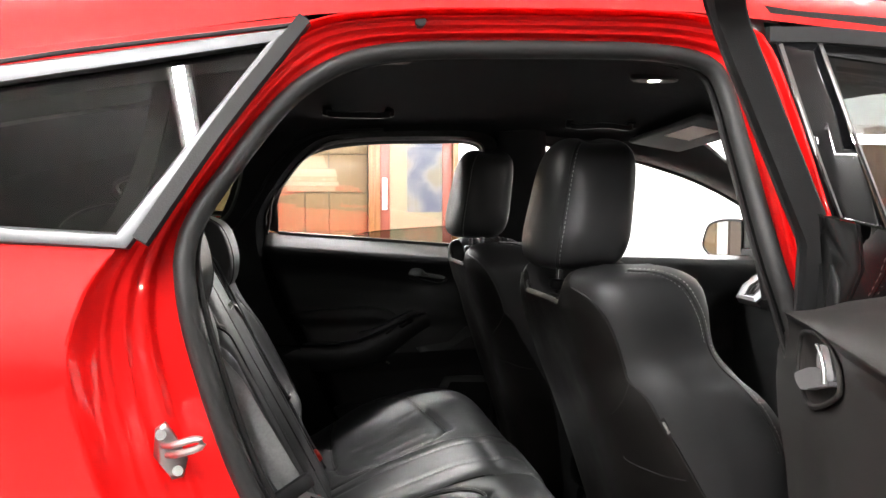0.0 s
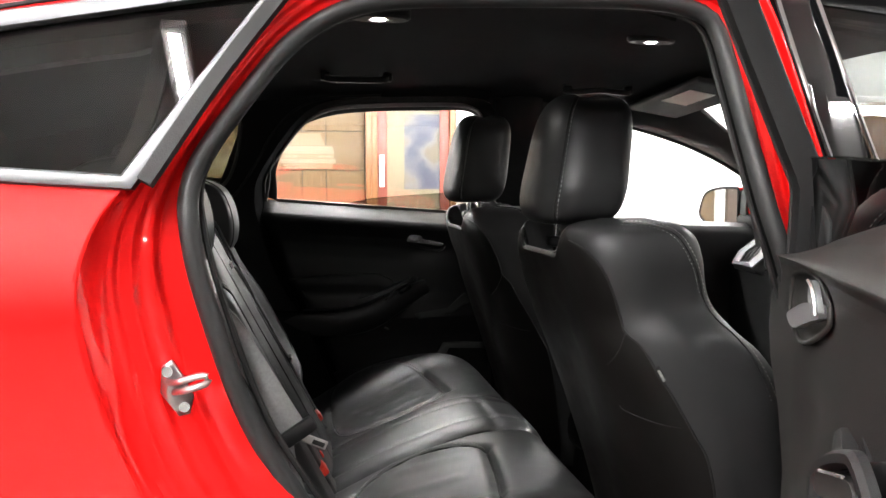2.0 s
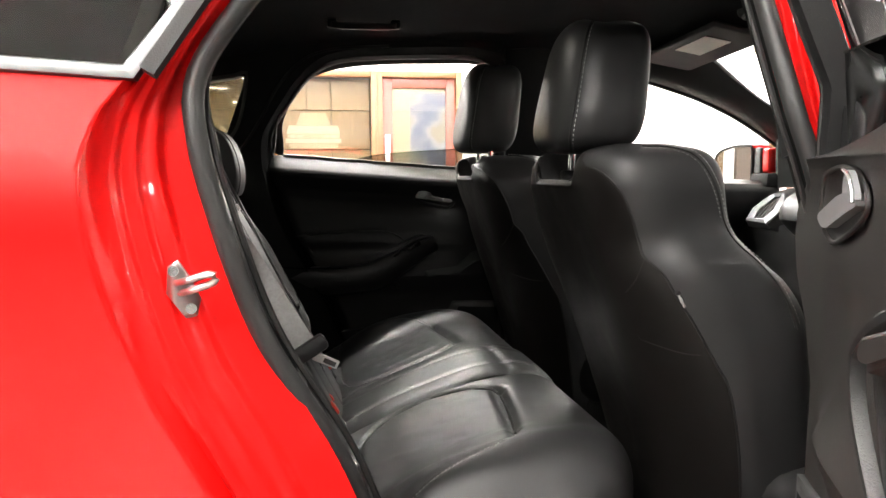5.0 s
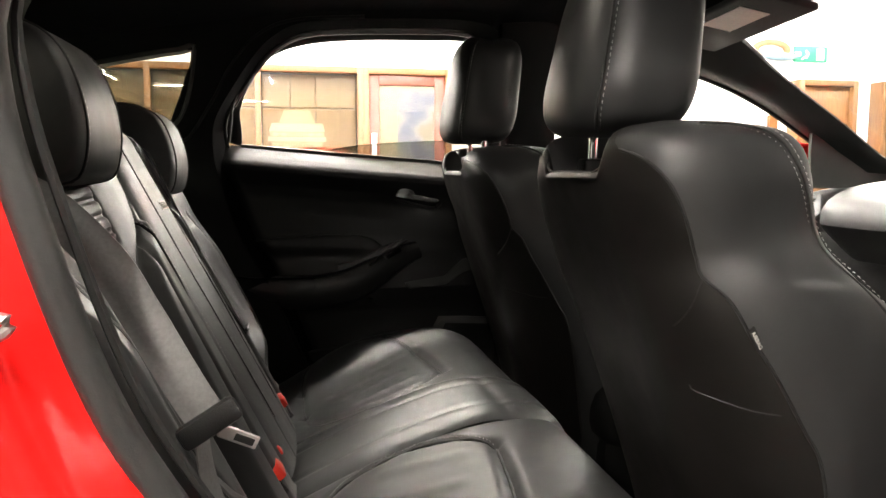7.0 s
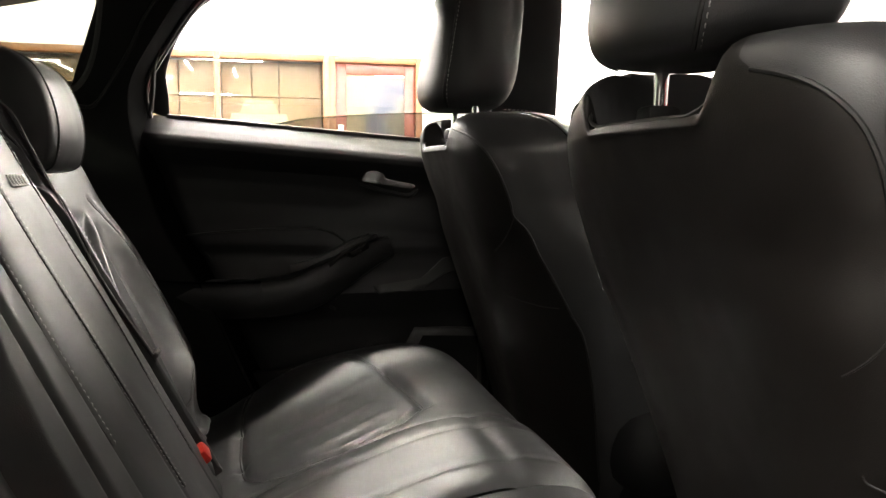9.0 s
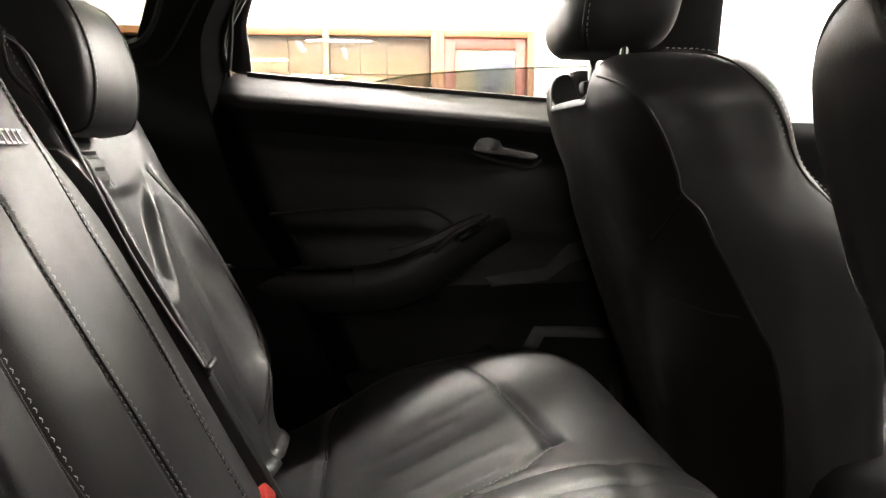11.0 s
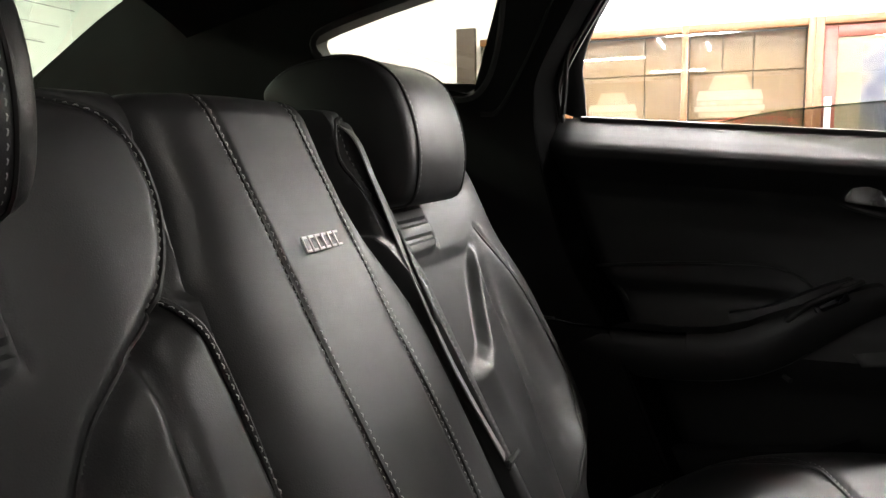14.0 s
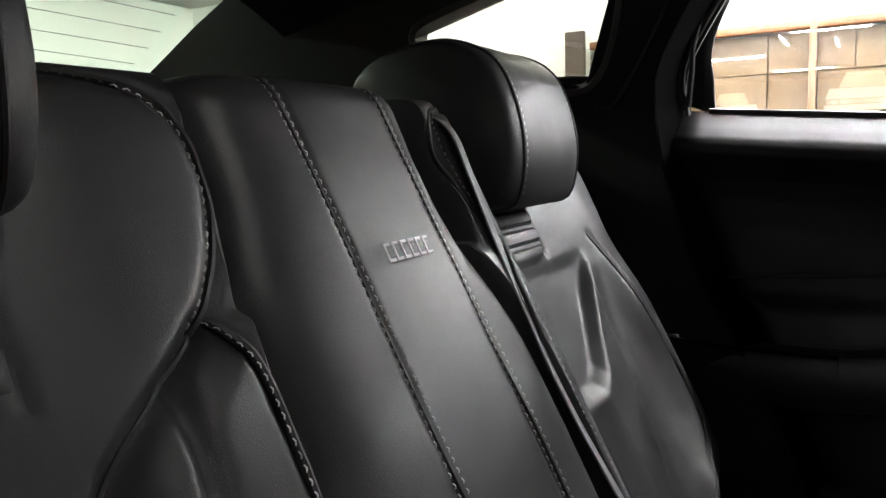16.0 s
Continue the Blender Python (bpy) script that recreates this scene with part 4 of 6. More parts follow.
    pocket = spline([(0.06, 0.655, 0.49), (0.20, 0.648, 0.505), (0.34, 0.648, 0.52), (0.42, 0.66, 0.545)], 30)
    part("door_pocket", s(sweep(pocket, profile=[(-0.02, -0.08), (-0.02, 0.0), (-0.012, 0.008), (0.004, 0.006), (0.006, -0.08)])), PLASTIC, panel, origin=o)
    if swing:
        door.matrix_basis = Matrix.Translation((o[0], o[1], 0.045)) @ Matrix.Rotation(radians(swing), 4, "Z")
    return door


rear_door(1)
rear_door(-1, 66.5)


def front_door(side):
    def s(g):
        return g if side > 0 else g.mirrored()

    top = 1.045 if side < 0 else 0.925
    skin = sheet([(0.70, 0.32), (0.715, 0.90), (0.695, top), (1.50, top - 0.045), (1.62, top - 0.075), (1.62, 0.32)], [], lambda x, z: skin_pt(x, z, 0.001), 0.08)
    door = part("front_door", s(skin), RED, car, "red front door, closed", solid=0.004)
    if side < 0:
        part("door_glass", s(sheet([(0.742, 1.04), (0.726, 1.17), (0.708, 1.284), (0.86, 1.283), (1.03, 1.238), (1.40, 1.07), (1.50, 1.01)], [], lambda x, z: skin_pt(x, z, -0.012), 0.06)), TINTED, door, "clear front door glass")
        part("pillar_cover", s(sheet([(0.695, 1.04), (0.675, 1.16), (0.658, 1.282), (0.712, 1.287), (0.732, 1.16), (0.752, 1.04)], [], lambda x, z: skin_pt(x, z, 0.001), 0.03)), BLACK_GLOSS, door, "gloss black pillar cover", solid=0.003)
        part("window_bar", s(sweep([skin_pt(x, z, 0.002) for x, z in spline([(0.648, 1.292), (0.75, 1.294), (0.90, 1.282), (1.05, 1.24)], 30)],
                                   profile=[(-0.010, -0.004), (-0.009, 0.005), (0.009, 0.005), (0.010, -0.004)], up=(0, 1, 0))), SATIN, door, "satin aluminium window surround")
        for pts in ([(0.662, 1.28), (0.678, 1.16), (0.70, 1.03)], [(0.716, 1.283), (0.736, 1.16), (0.757, 1.04)]):
            part("chrome_edge", s(sweep([skin_pt(x, z, 0.004) for x, z in spline(pts, 14)], 0.0025, sides=6, up=(0, 1, 0))), CHROME, door)
    else:
        part("door_glass", s(sheet([(0.70, 1.0), (0.70, 1.262), (0.86, 1.243), (1.03, 1.203), (1.20, 1.15), (1.405, 1.06), (1.50, 1.0)], [], lambda x, z: (x, 0.690 - 0.34 * max(z - 1, 0), z), 0.06)), CLEAR, door, "clear front door glass")
    rows = []
    for v in np.linspace(0.36, 0.985, 50):
        x = np.linspace(0.69, 1.52, 40)
        y = np.interp(v, [0.36, 0.6, 0.66, 0.72, 0.80, 0.86, 0.92, 0.955, 0.975, 0.985], [0.69, 0.675, 0.64, 0.672, 0.685, 0.68, 0.66, 0.652, 0.66, 0.685]) + 0 * x
        rows.append(np.stack([x, y, v - 0.035 * (x - 0.7) - (0.035 * smooth01((v - 0.7) / 0.2) if side > 0 else 0)], 1))
    panel = part("door_lining", s(grid(np.array(rows))), PLASTIC_SOFT, door, "black moulded door lining")
    loop = spline([(1.205, 0.855), (1.225, 0.872), (1.27, 0.872), (1.29, 0.855), (1.265, 0.838), (1.22, 0.838)], 36, True)
    part("handle_bezel", s(sweep([(x, 0.668, z) for x, z in loop], 0.005, closed=True, up=(0, 1, 0))), PLASTIC, panel)
    part("inside_handle", s(sweep(spline([(1.215, 0.664, 0.853), (1.24, 0.656, 0.855), (1.28, 0.664, 0.849)], 12), 0.006)), SATIN, panel, "satin silver door handle")
    part("handle_light", s(rbox((1.25, 0.672, 0.866), (0.05, 0.004, 0.004), 0.001)), BUCKLE_RED, panel)
    return door


front_door(1)
front_door(-1)


def wing_mirror():
    outline = spline([(0.974, 0.936), (0.962, 0.978), (0.931, 1.014), (0.851, 1.031), (0.748, 1.033), (0.731, 1.020), (0.730, 0.945), (0.738, 0.903), (0.843, 0.899), (0.925, 0.908)], 60, True)
    mid = outline.mean(axis=0)

    def loop(k, x):
        return [(x, *(mid + (p - mid) * k)) for p in outline]

    g = grid(np.array([loop(0.97, 1.474), loop(1.0, 1.478), loop(1.03, 1.50), loop(1.0, 1.53), loop(0.86, 1.56), loop(0.55, 1.583), loop(0.05, 1.59)]), closed_v=True)
    g = join(g, rbox((1.515, 0.702, 0.984), (0.060, 0.080, 0.076), 0.012, 3))
    m = part("wing_mirror", g, RED, car, "red wing mirror housing")
    part("mirror_glass", Geo().add(loop(0.955, 1.4735), [tuple(range(60))]), mat("mirror_silver", (0.9, 0.9, 0.9), 0.01, metal=1.0, vary=0), m, "mirror glass")
    part("mirror_rim", sweep(loop(0.975, 1.474), 0.0045, closed=True, up=(1, 0, 0)), BLACK_TRIM, m)
    part("mirror_collar", rbox((1.484, 0.716, 0.984), (0.014, 0.040, 0.080), 0.005, 2), PILLAR, m, "grey collar beside the mirror glass")
    part("mirror_arm", rbox((1.500, 0.692, 0.924), (0.060, 0.096, 0.042), 0.010, 2), BLACK_TRIM, m)


wing_mirror()

# striker on the near ledge
def striker():
    base = part("door_striker", sheet([(-0.049, 0.846), (-0.047, 0.872), (-0.038, 0.878), (-0.028, 0.862), (-0.018, 0.840), (-0.022, 0.824), (-0.032, 0.822)], [], lambda x, z: (x, -0.722, z), 0.02), ZINC, car, "zinc-plated door striker", solid=0.006)
    part("striker_loop", sweep(spline([(-0.036, -0.724, 0.846), (-0.024, -0.738, 0.851), (-0.004, -0.744, 0.858), (-0.001, -0.744, 0.864), (-0.008, -0.743, 0.866), (-0.028, -0.738, 0.860), (-0.040, -0.724, 0.856)], 24), 0.0036, sides=8), ZINC, base)
    for x, z in ((-0.041, 0.868), (-0.026, 0.832)):
        part("bolt", sweep([(x, -0.724, z), (x, -0.730, z)], 0.0052, sides=12, up=(0, 0, 1)), CHROME, base)


striker()


# fittings on the headliner
def grab_handle(x0, x1, y, z, bend=0.0):
    p = spline([(x0, y + 0.02, z + 0.012), (x0 + 0.004, y - 0.005, z), (x0 + 0.02, y - 0.016, z - 0.006), ((x0 + x1) / 2, y - 0.02, z - 0.007 + bend), (x1 - 0.02, y - 0.016, z - 0.006), (x1 - 0.004, y - 0.005, z), (x1, y + 0.02, z + 0.012)], 40)
    h = part("grab_handle", sweep(p, profile=[(-0.007, -0.006), (-0.007, 0.006), (0, 0.009), (0.007, 0.006), (0.007, -0.006)]), PLASTIC, car, "black roof grab handle")
    for x in (x0, x1):
        part("handle_foot", rbox((x, y + 0.002, z + 0.004), (0.024, 0.02, 0.022), 0.006), PLASTIC, h)


grab_handle(0.15, 0.30, 0.372, 1.302)
grab_handle(0.78, 0.95, 0.425, 1.29, 0.006)


def roof_lamp(x, y, z, turn, deep):
    rot = Matrix.Rotation(turn, 3, "Z")
    turn_pts = np.linspace(0, 2 * np.pi, 28, endpoint=False)
    rings = []
    for ax, ay, dz in ((0.055, 0.030, 0.036), (0.055, 0.030, 0.002), (0.050, 0.026, -0.002), (0.018, 0.015, -0.003), (0.016, 0.014, -0.001), (0.016, 0.014, 0.022), (0.001, 0.001, 0.022)):
        rings.append([tuple(np.array((x, y, z + dz)) + np.array(rot @ Vector((ax * np.cos(a), ay * np.sin(a), 0)))) for a in turn_pts])
    b = part("reading_lamp", grid(np.array(rings), closed_v=True), PLASTIC, car, "recessed roof reading lamp, switched on")
    lens = [[tuple(np.array((x, y, z + dz)) + np.array((r * np.cos(a), r * np.sin(a), 0))) for a in turn_pts] for r, dz in ((0.0005, deep), (0.011, deep), (0.011, deep + 0.004))]
    part("lamp_lens", grid(np.array(lens), closed_v=True), LAMP_LENS, b, "lit lamp lens")
    return b


roof_lamp(0.815, 0.015, 1.344, 0.1, -0.002)
roof_lamp(0.222, -0.205, 1.324, 0.1, -0.002)
visor = part("sun_visor", rbox((1.085, 0.365, 1.268), (0.165, 0.33, 0.016), 0.008, 3, Euler((-0.11, 0.14, 0.1)).to_matrix()), VISOR, car, "folded-up grey sun visor")
part("visor_label", rbox((1.068, 0.325, 1.2655), (0.075, 0.125, 0.0015), 0.0005, 1, Euler((-0.11, 0.14, 0.1)).to_matrix()), PAPER_GREY, visor, "pale printed label")
part("roof_console", rbox((1.14, 0.06, 1.318), (0.16, 0.22, 0.035), 0.015, 3), PLASTIC, car, "black overhead console")
part("console_trim", sweep(spline([(1.07, -0.03, 1.302), (1.07, 0.15, 1.302), (1.20, 0.16, 1.300), (1.20, -0.04, 1.300)], 40, True), 0.004, closed=True), SATIN, car)


# ---- front seats ----
SZ = [0.36, 0.45, 0.55, 0.66, 0.75, 0.80, 0.83, 0.85, 0.865, 0.885, 0.91, 0.94, 0.97, 0.988, 0.998]
XR = [0.615, 0.600, 0.578, 0.548, 0.522, 0.507, 0.498, 0.492, 0.488, 0.4825, 0.4765, 0.4695, 0.469, 0.482, 0.520]
XF = [0.87, 0.855, 0.83, 0.81, 0.795, 0.765, 0.730, 0.712, 0.700, 0.690, 0.684, 0.680, 0.672, 0.652, 0.615]
# half widths towards the doors and towards the tunnel, and how far the back narrows on each side
H_OUT = [0.195, 0.210, 0.225, 0.240, 0.245, 0.240, 0.230, 0.218, 0.208, 0.204, 0.205, 0.205, 0.196, 0.175, 0.115]
H_IN = [0.180, 0.190, 0.205, 0.225, 0.240, 0.240, 0.232, 0.226, 0.222, 0.222, 0.220, 0.207, 0.172, 0.140, 0.090]
K_OUT = [0.50, 0.48, 0.42, 0.34, 0.24, 0.22, 0.27, 0.28, 0.22, 0.12, 0.06, 0.05, 0.05, 0.05, 0.05]
K_IN = [0.50, 0.48, 0.42, 0.36, 0.26, 0.16, 0.12, 0.09, 0.06, 0.05, 0.05, 0.05, 0.05, 0.05, 0.05]
POW = 4.2


SECTIONS = spline(np.stack([SZ, XR, XF, H_OUT, H_IN, K_OUT, K_IN], 1), 240)


def seat_section(z):
    return [float(np.interp(z, SECTIONS[:, 0], SECTIONS[:, i])) for i in range(1, 7)]


def seat_side(x, z, yc, side, outer, out=0.0):
    """The point of the seat's flank at a given x and z."""
    xr, xf, ho, hi, ko, ki = seat_section(z)
    hw, k = (ho, ko) if side == outer else (hi, ki)
    u = (x - (xr + xf) / 2) / ((xf - xr) / 2)
    u = max(-0.999, min(0.999, u))
    return np.array((x, yc + side * (hw * (1 - abs(u)**POW) ** (1 / POW) * (1 - k * max(0.0, -u) ** 1.5) + out), z))


SEAM = [(0.474, 0.966), (0.487, 0.953), (0.503, 0.930), (0.519, 0.897), (0.534, 0.860), (0.539, 0.840), (0.557, 0.820), (0.574, 0.787), (0.597, 0.750), (0.629, 0.694), (0.65, 0.655), (0.675, 0.56), (0.70, 0.42)]


def scoop(x, y, z):
    """How far the top sinks between the headrest posts."""
    side = smooth01((0.104 - np.abs(y)) / 0.022)
    return side * (0.030 * smooth01((z - 0.925) / 0.05) + 0.055 * smooth01((z - 0.958) / 0.018) * smooth01((x - 0.4695) / 0.016) * smooth01((0.64 - x) / 0.04))


def seat_back(yc, outer):
    """The leather of the backrest and its cloth rear panel, parted along the flank seam."""
    zz = np.r_[np.linspace(0.36, 0.93, 64), np.linspace(0.935, 0.998, 30)]
    sx, sz = [p[0] for p in SEAM][::-1], [p[1] for p in SEAM][::-1]
    fine = np.linspace(0, np.pi, 400)
    rows = []
    for z in zz:
        xr, xf, ho, hi, ko, ki = seat_section(z)
        cf, sf = np.cos(fine), np.sin(fine)
        mf = (np.abs(cf) ** POW + np.abs(sf) ** POW) ** (-1 / POW)
        xs = (xr + xf) / 2 + (xf - xr) / 2 * cf * mf
        want = max(float(np.interp(z, sz, sx)), xr + 0.004)
        a = float(np.interp(-want, -xs, fine))
        half = np.r_[np.linspace(0, a, 46)[:-1], np.linspace(a, np.pi, 34)]
        ang = np.r_[half, (2 * np.pi - half[1:-1])[::-1]]
        c, s = np.cos(ang), np.sin(ang)
        m = (np.abs(c) ** POW + np.abs(s) ** POW) ** (-1 / POW)
        lean = np.clip(-c * m, 0, 1) ** 1.5
        x = (xr + xf) / 2 + (xf - xr) / 2 * c * m
        y = np.where(s * outer > 0, ho * (1 - ko * lean), hi * (1 - ki * lean)) * s * m
        rear = smooth01(-(c * m) * 1.2 + 0.3)
        x = x + 0.012 * bell(y, 0, 0.10) * rear * smooth01((0.95 - z) / 0.2)
        flank = np.abs(s * m) ** 3
        y = y - np.sign(s) * 0.006 * flank * bell(z, 0.905, 0.03) * smooth01((x - 0.56) / 0.06) * smooth01((0.66 - x) / 0.05)
        rows.append(np.stack([x, yc + y, z - scoop(x, y, z)], 1))
    for k, lift in ((0.88, 0.001), (0.70, 0.0018), (0.48, 0.0022), (0.24, 0.0025), (0.02, 0.0025)):
        x2, y2 = (xr + xf) / 2 + (x - (xr + xf) / 2) * k, y * k
        rows.append(np.stack([x2, yc + y2, 0 * x2 + z + lift - scoop(x2, y2, z)], 1))
    n = len(rows[0])
    g = grid(np.array(rows), closed_v=True)
    skin, panel = Geo(), Geo()
    skin.v, panel.v = g.v, g.v
    for f in g.f:
        cols = [i % n for i in f]
        col = min(cols) if max(cols) - min(cols) < n // 2 else max(cols)
        (panel if 45 <= col < n - 45 and (f[0] // n < 95 or abs(g.v[f[0]][1] - yc) < 0.101) else skin).f.append(f)
    skin.f.append(tuple(range(len(g.v) - n, len(g.v))))
    return skin, panel


def head_section(z, z0, z1):
    t = (z - z0) / (z1 - z0)
    r = (1 - abs(2 * t - 1) ** 4.5) ** (1 / 3)
    hw = (0.106 - 0.026 * max(0, t - 0.30) / 0.70) * (0.25 + 0.75 * r)
    dep = (0.074 - 0.008 * t) * (0.30 + 0.70 * r)
    return 0.522 + 0.034 * (t - 0.35), dep, hw


def front_headrest(seat, yc, z0, z1):
    ang = np.linspace(0, 2 * np.pi, 64, endpoint=False)
    c, s = np.cos(ang), np.sin(ang)
    n = 3.2
    m = (np.abs(c) ** n + np.abs(s) ** n) ** (-1 / n)
    tt = 0.5 - 0.5 * np.cos(np.linspace(0.0, np.pi, 34))
    rows = []
    for t in tt:
        z = z0 + (z1 - z0) * t
        xc, dep, hw = head_section(z, z0, z1)
        rows.append(np.stack([xc + dep * c * m + 0.006 * (s * m) ** 2, yc + hw * s * m, z + 0.010 * t * (1 - (s * m) ** 2)], 1))
    g = grid(np.array(rows), closed_v=True)
    g.f += [tuple(range(64))[::-1], tuple(range(len(g.v) - 64, len(g.v)))]
    head = part("headrest", g, LEATHER, seat, "black leather headrest with pale stitching")
    for side in (1, -1):
        path, nor = [], []
        for t in np.linspace(0.015, 0.985, 60):
            z = z0 + (z1 - z0) * t
            xc, dep, hw = head_section(z, z0, z1)
            a = radians(180 - 47 * side)
            cc, ss = np.cos(a), np.sin(a)
            mm = (abs(cc) ** n + abs(ss) ** n) ** (-1 / n)
            path.append((xc + dep * cc * mm + 0.006 * (ss * mm) ** 2, yc + hw * ss * mm, z + 0.010 * t * (1 - (ss * mm) ** 2)))
            nor.append((-0.7, 0.7 * side, 0))
        part("seam", sweep(path, 0.0019, sides=6, up=(0.2, 0.1, 1)), PIPING, head)
        path, nor = np.array(path), np.array(nor)
        off = np.array((0.7, 0.7 * side, 0)) * 0.0052
        part("stitching", stitches(path + off, nor, 0.0040, 0.0032), THREAD, head, "pale grey stitching")
    for dy in (-0.062, 0.062):
        post = part("headrest_post", sweep([(0.518, yc + dy, z0 - 0.06), (0.521, yc + dy, z0 + 0.02)], 0.0065, sides=12, up=(0, 1, 0)), CHROME, seat, "chrome headrest post")
        part("post_collar", rbox((0.518, yc + dy, z0 - 0.034), (0.030, 0.026, 0.018), 0.005), PLASTIC, post)


def used(g):
    """The same faces without loose vertices."""
    ids = sorted({i for f in g.f for i in f})
    new_id = {i: k for k, i in enumerate(ids)}
    return Geo().add([g.v[i] for i in ids], [tuple(new_id[i] for i in f) for f in g.f])


def front_seat(name, yc, dz, label, outer):
    seat = thing(name, label, "car seat", (0.66, yc, 0.29), group="front seats")
    yb = yc + 0.008 if yc < 0 else yc + 0.004
    skin, panel = seat_back(yb, outer)
    back = part("backrest", used(skin), LEATHER, seat, "smooth black leather backrest")
    part("rear_panel", used(panel), BACK_LEATHER, seat, "matt black leather rear panel")
    base = part("seat_base", join(rbox((0.98, yc, 0.47), (0.54, 0.50, 0.13), 0.05, 3), rbox((0.96, yc, 0.355), (0.46, 0.42, 0.13), 0.02)), BLACK_TRIM, seat)
    front_headrest(seat, yc, 0.985 + dz, 1.182 + dz * 1.7)
    stitched = [(0.545, 0.991), (0.585, 0.988), (0.612, 0.975), (0.629, 0.951), (0.644, 0.918), (0.655, 0.885), (0.672, 0.855), (0.697, 0.83), (0.722, 0.79), (0.745, 0.74)]
    for side in (1, -1):
        p = np.array([seat_side(x, z, yb, side, outer, 0.0003) for x, z in spline(SEAM, 110)])
        part("seam", sweep(p, 0.0018, sides=6, up=(0.3, 0.9 * side, 0.1)), PIPING, back)
        p2 = np.array([seat_side(x, z, yb, side, outer, 0.0003) for x, z in spline(stitched, 80)])
        p2[:, 2] += 0.0022 * smooth01((p2[:, 2] - 0.955) / 0.03)
        part("seam", sweep(p2, 0.0014, sides=6, up=(0.3, 0.9 * side, 0.1)), PIPING, back)
        nn = np.array((0.35, 0.9 * side, 0.25)) + 0 * p2
        for off in ((-0.004, 0.0005 * side, -0.003), (0.0035, 0.0002 * side, 0.003)):
            part("stitching", stitches(p2 + np.array(off), nn), THREAD, back, "pale grey stitching")
        # fold below the shoulder and the curved seam over the map pocket
        fold = spline([(0.539, 0.838), (0.533, 0.812), (0.526, 0.786)], 20)
        part("seam", sweep(np.array([seat_side(x, z, yb, side, outer, 0.0) for x, z in fold]), 0.0009, sides=6, up=(0.8, 0.5 * side, 0.1)), PIPING, back)
        hem = spline([(0.5475, 0.722), (0.550, 0.7175), (0.559, 0.714), (0.588, 0.707), (0.610, 0.706)], 40)
        part("seam", sweep(np.array([seat_side(x, z, yb, side, outer, 0.0) for x, z in hem]), 0.0008, sides=6, up=(0.8, 0.5 * side, 0.1)), PIPING, back)
        if side == outer:
            c = seat_side(0.578, 0.783, yb, side, outer, 0.0025)
            tag = part("airbag_tag", rbox(c, (0.010, 0.002, 0.030), 0.0008, 1, Euler((0, -0.62, 0.25 * -side)).to_matrix()), PIPING, seat, "small black airbag tag with white writing")
            cu = bpy.data.curves.new("tag_text", "FONT")
            cu.body, cu.size, cu.align_x, cu.align_y, cu.extrude = "AIRBAG", 0.0058, "CENTER", "CENTER", 0.0002
            dg = new("tmp_text", cu)
            bpy.context.view_layer.update()
            me = bpy.data.meshes.new_from_object(dg.evaluated_get(bpy.context.evaluated_depsgraph_get()))
            bpy.data.objects.remove(dg)
            bpy.data.curves.remove(cu)
            me.name = "tag_writing"
            me.materials.append(TAG)
            t = new("tag_writing", me)
            t.parent = tag
            t.matrix_basis = pose(*(c + np.array((-0.0005, 0.0019 * side, 0))), 90, 58.0, 8) if side < 0 else pose(*(c + np.array((0, 0.0019, 0))), 90, 54.0, 180)
            ORIGIN[t.name] = (0, 0, 0)
    # plastic tray between the posts
    part("post_guide", rbox((0.540, yc, 0.915), (0.086, 0.170, 0.040), 0.010, 3), BLACK_TRIM, seat)
    lip = [(np.interp(abs(v), [0.07, 0.09, 0.104], [0.4712, 0.473, 0.480]), yb + v, np.interp(abs(v), [0.0, 0.07, 0.086, 0.096, 0.104], [0.9425, 0.9425, 0.947, 0.956, 0.968])) for v in np.linspace(-0.104, 0.104, 40)]
    part("lip_piping", sweep(lip, 0.0018, sides=6), PIPING, back)
    return seat


front_seat("front_seat", -0.316, 0.0, "black leather bucket front seat with headrest, nearer the open door", -1)
front_seat("front_seat", 0.385, 0.016, "black leather bucket front seat with headrest, beside the closed doors", 1)


# ---- rear bench ----
bench = thing("rear_bench", "black leather rear bench with two headrests and pale stitching", "car seat", (0.3, 0, 0.29))
BU, BN, BP = np.array((-0.447, 0, 0.894)), np.array((0.894, 0, 0.447)), np.array((0.058, 0, 0.663))


def on_back(y, s, d=0.0):
    return BP + BU * s + BN * d + np.array((0, y, 0))


def half_mid(s, side=1):
    if side < 0:
        return np.interp(s, [0.05, 0.12, 0.18, 0.25, 0.30, 0.35, 0.38], [0.146, 0.143, 0.139, 0.133, 0.119, 0.116, 0.116])
    return np.interp(s, [0.0, 0.09, 0.15, 0.18, 0.21, 0.232, 0.25, 0.28, 0.32, 0.365, 0.38], [0.146, 0.147, 0.144, 0.138, 0.124, 0.110, 0.100, 0.092, 0.091, 0.096, 0.098])


def mid_depth(y, s):
    v = np.abs(y) / np.where(y < 0, half_mid(s, -1), half_mid(s))
    d = 0.004 - 0.020 * v**8 + 0.004 * np.cos(y * 14)
    for x0 in (-0.0485, 0.0615):
        d = d - 0.0016 * bell(y, x0, 0.003)
    return d - 0.008 * smooth01((s - 0.36) / 0.03) - 0.07 * smooth01((s - 0.375) / 0.045)


S_ROWS = np.r_[np.linspace(-0.17, 0.34, 150), np.linspace(0.343, 0.406, 30)]


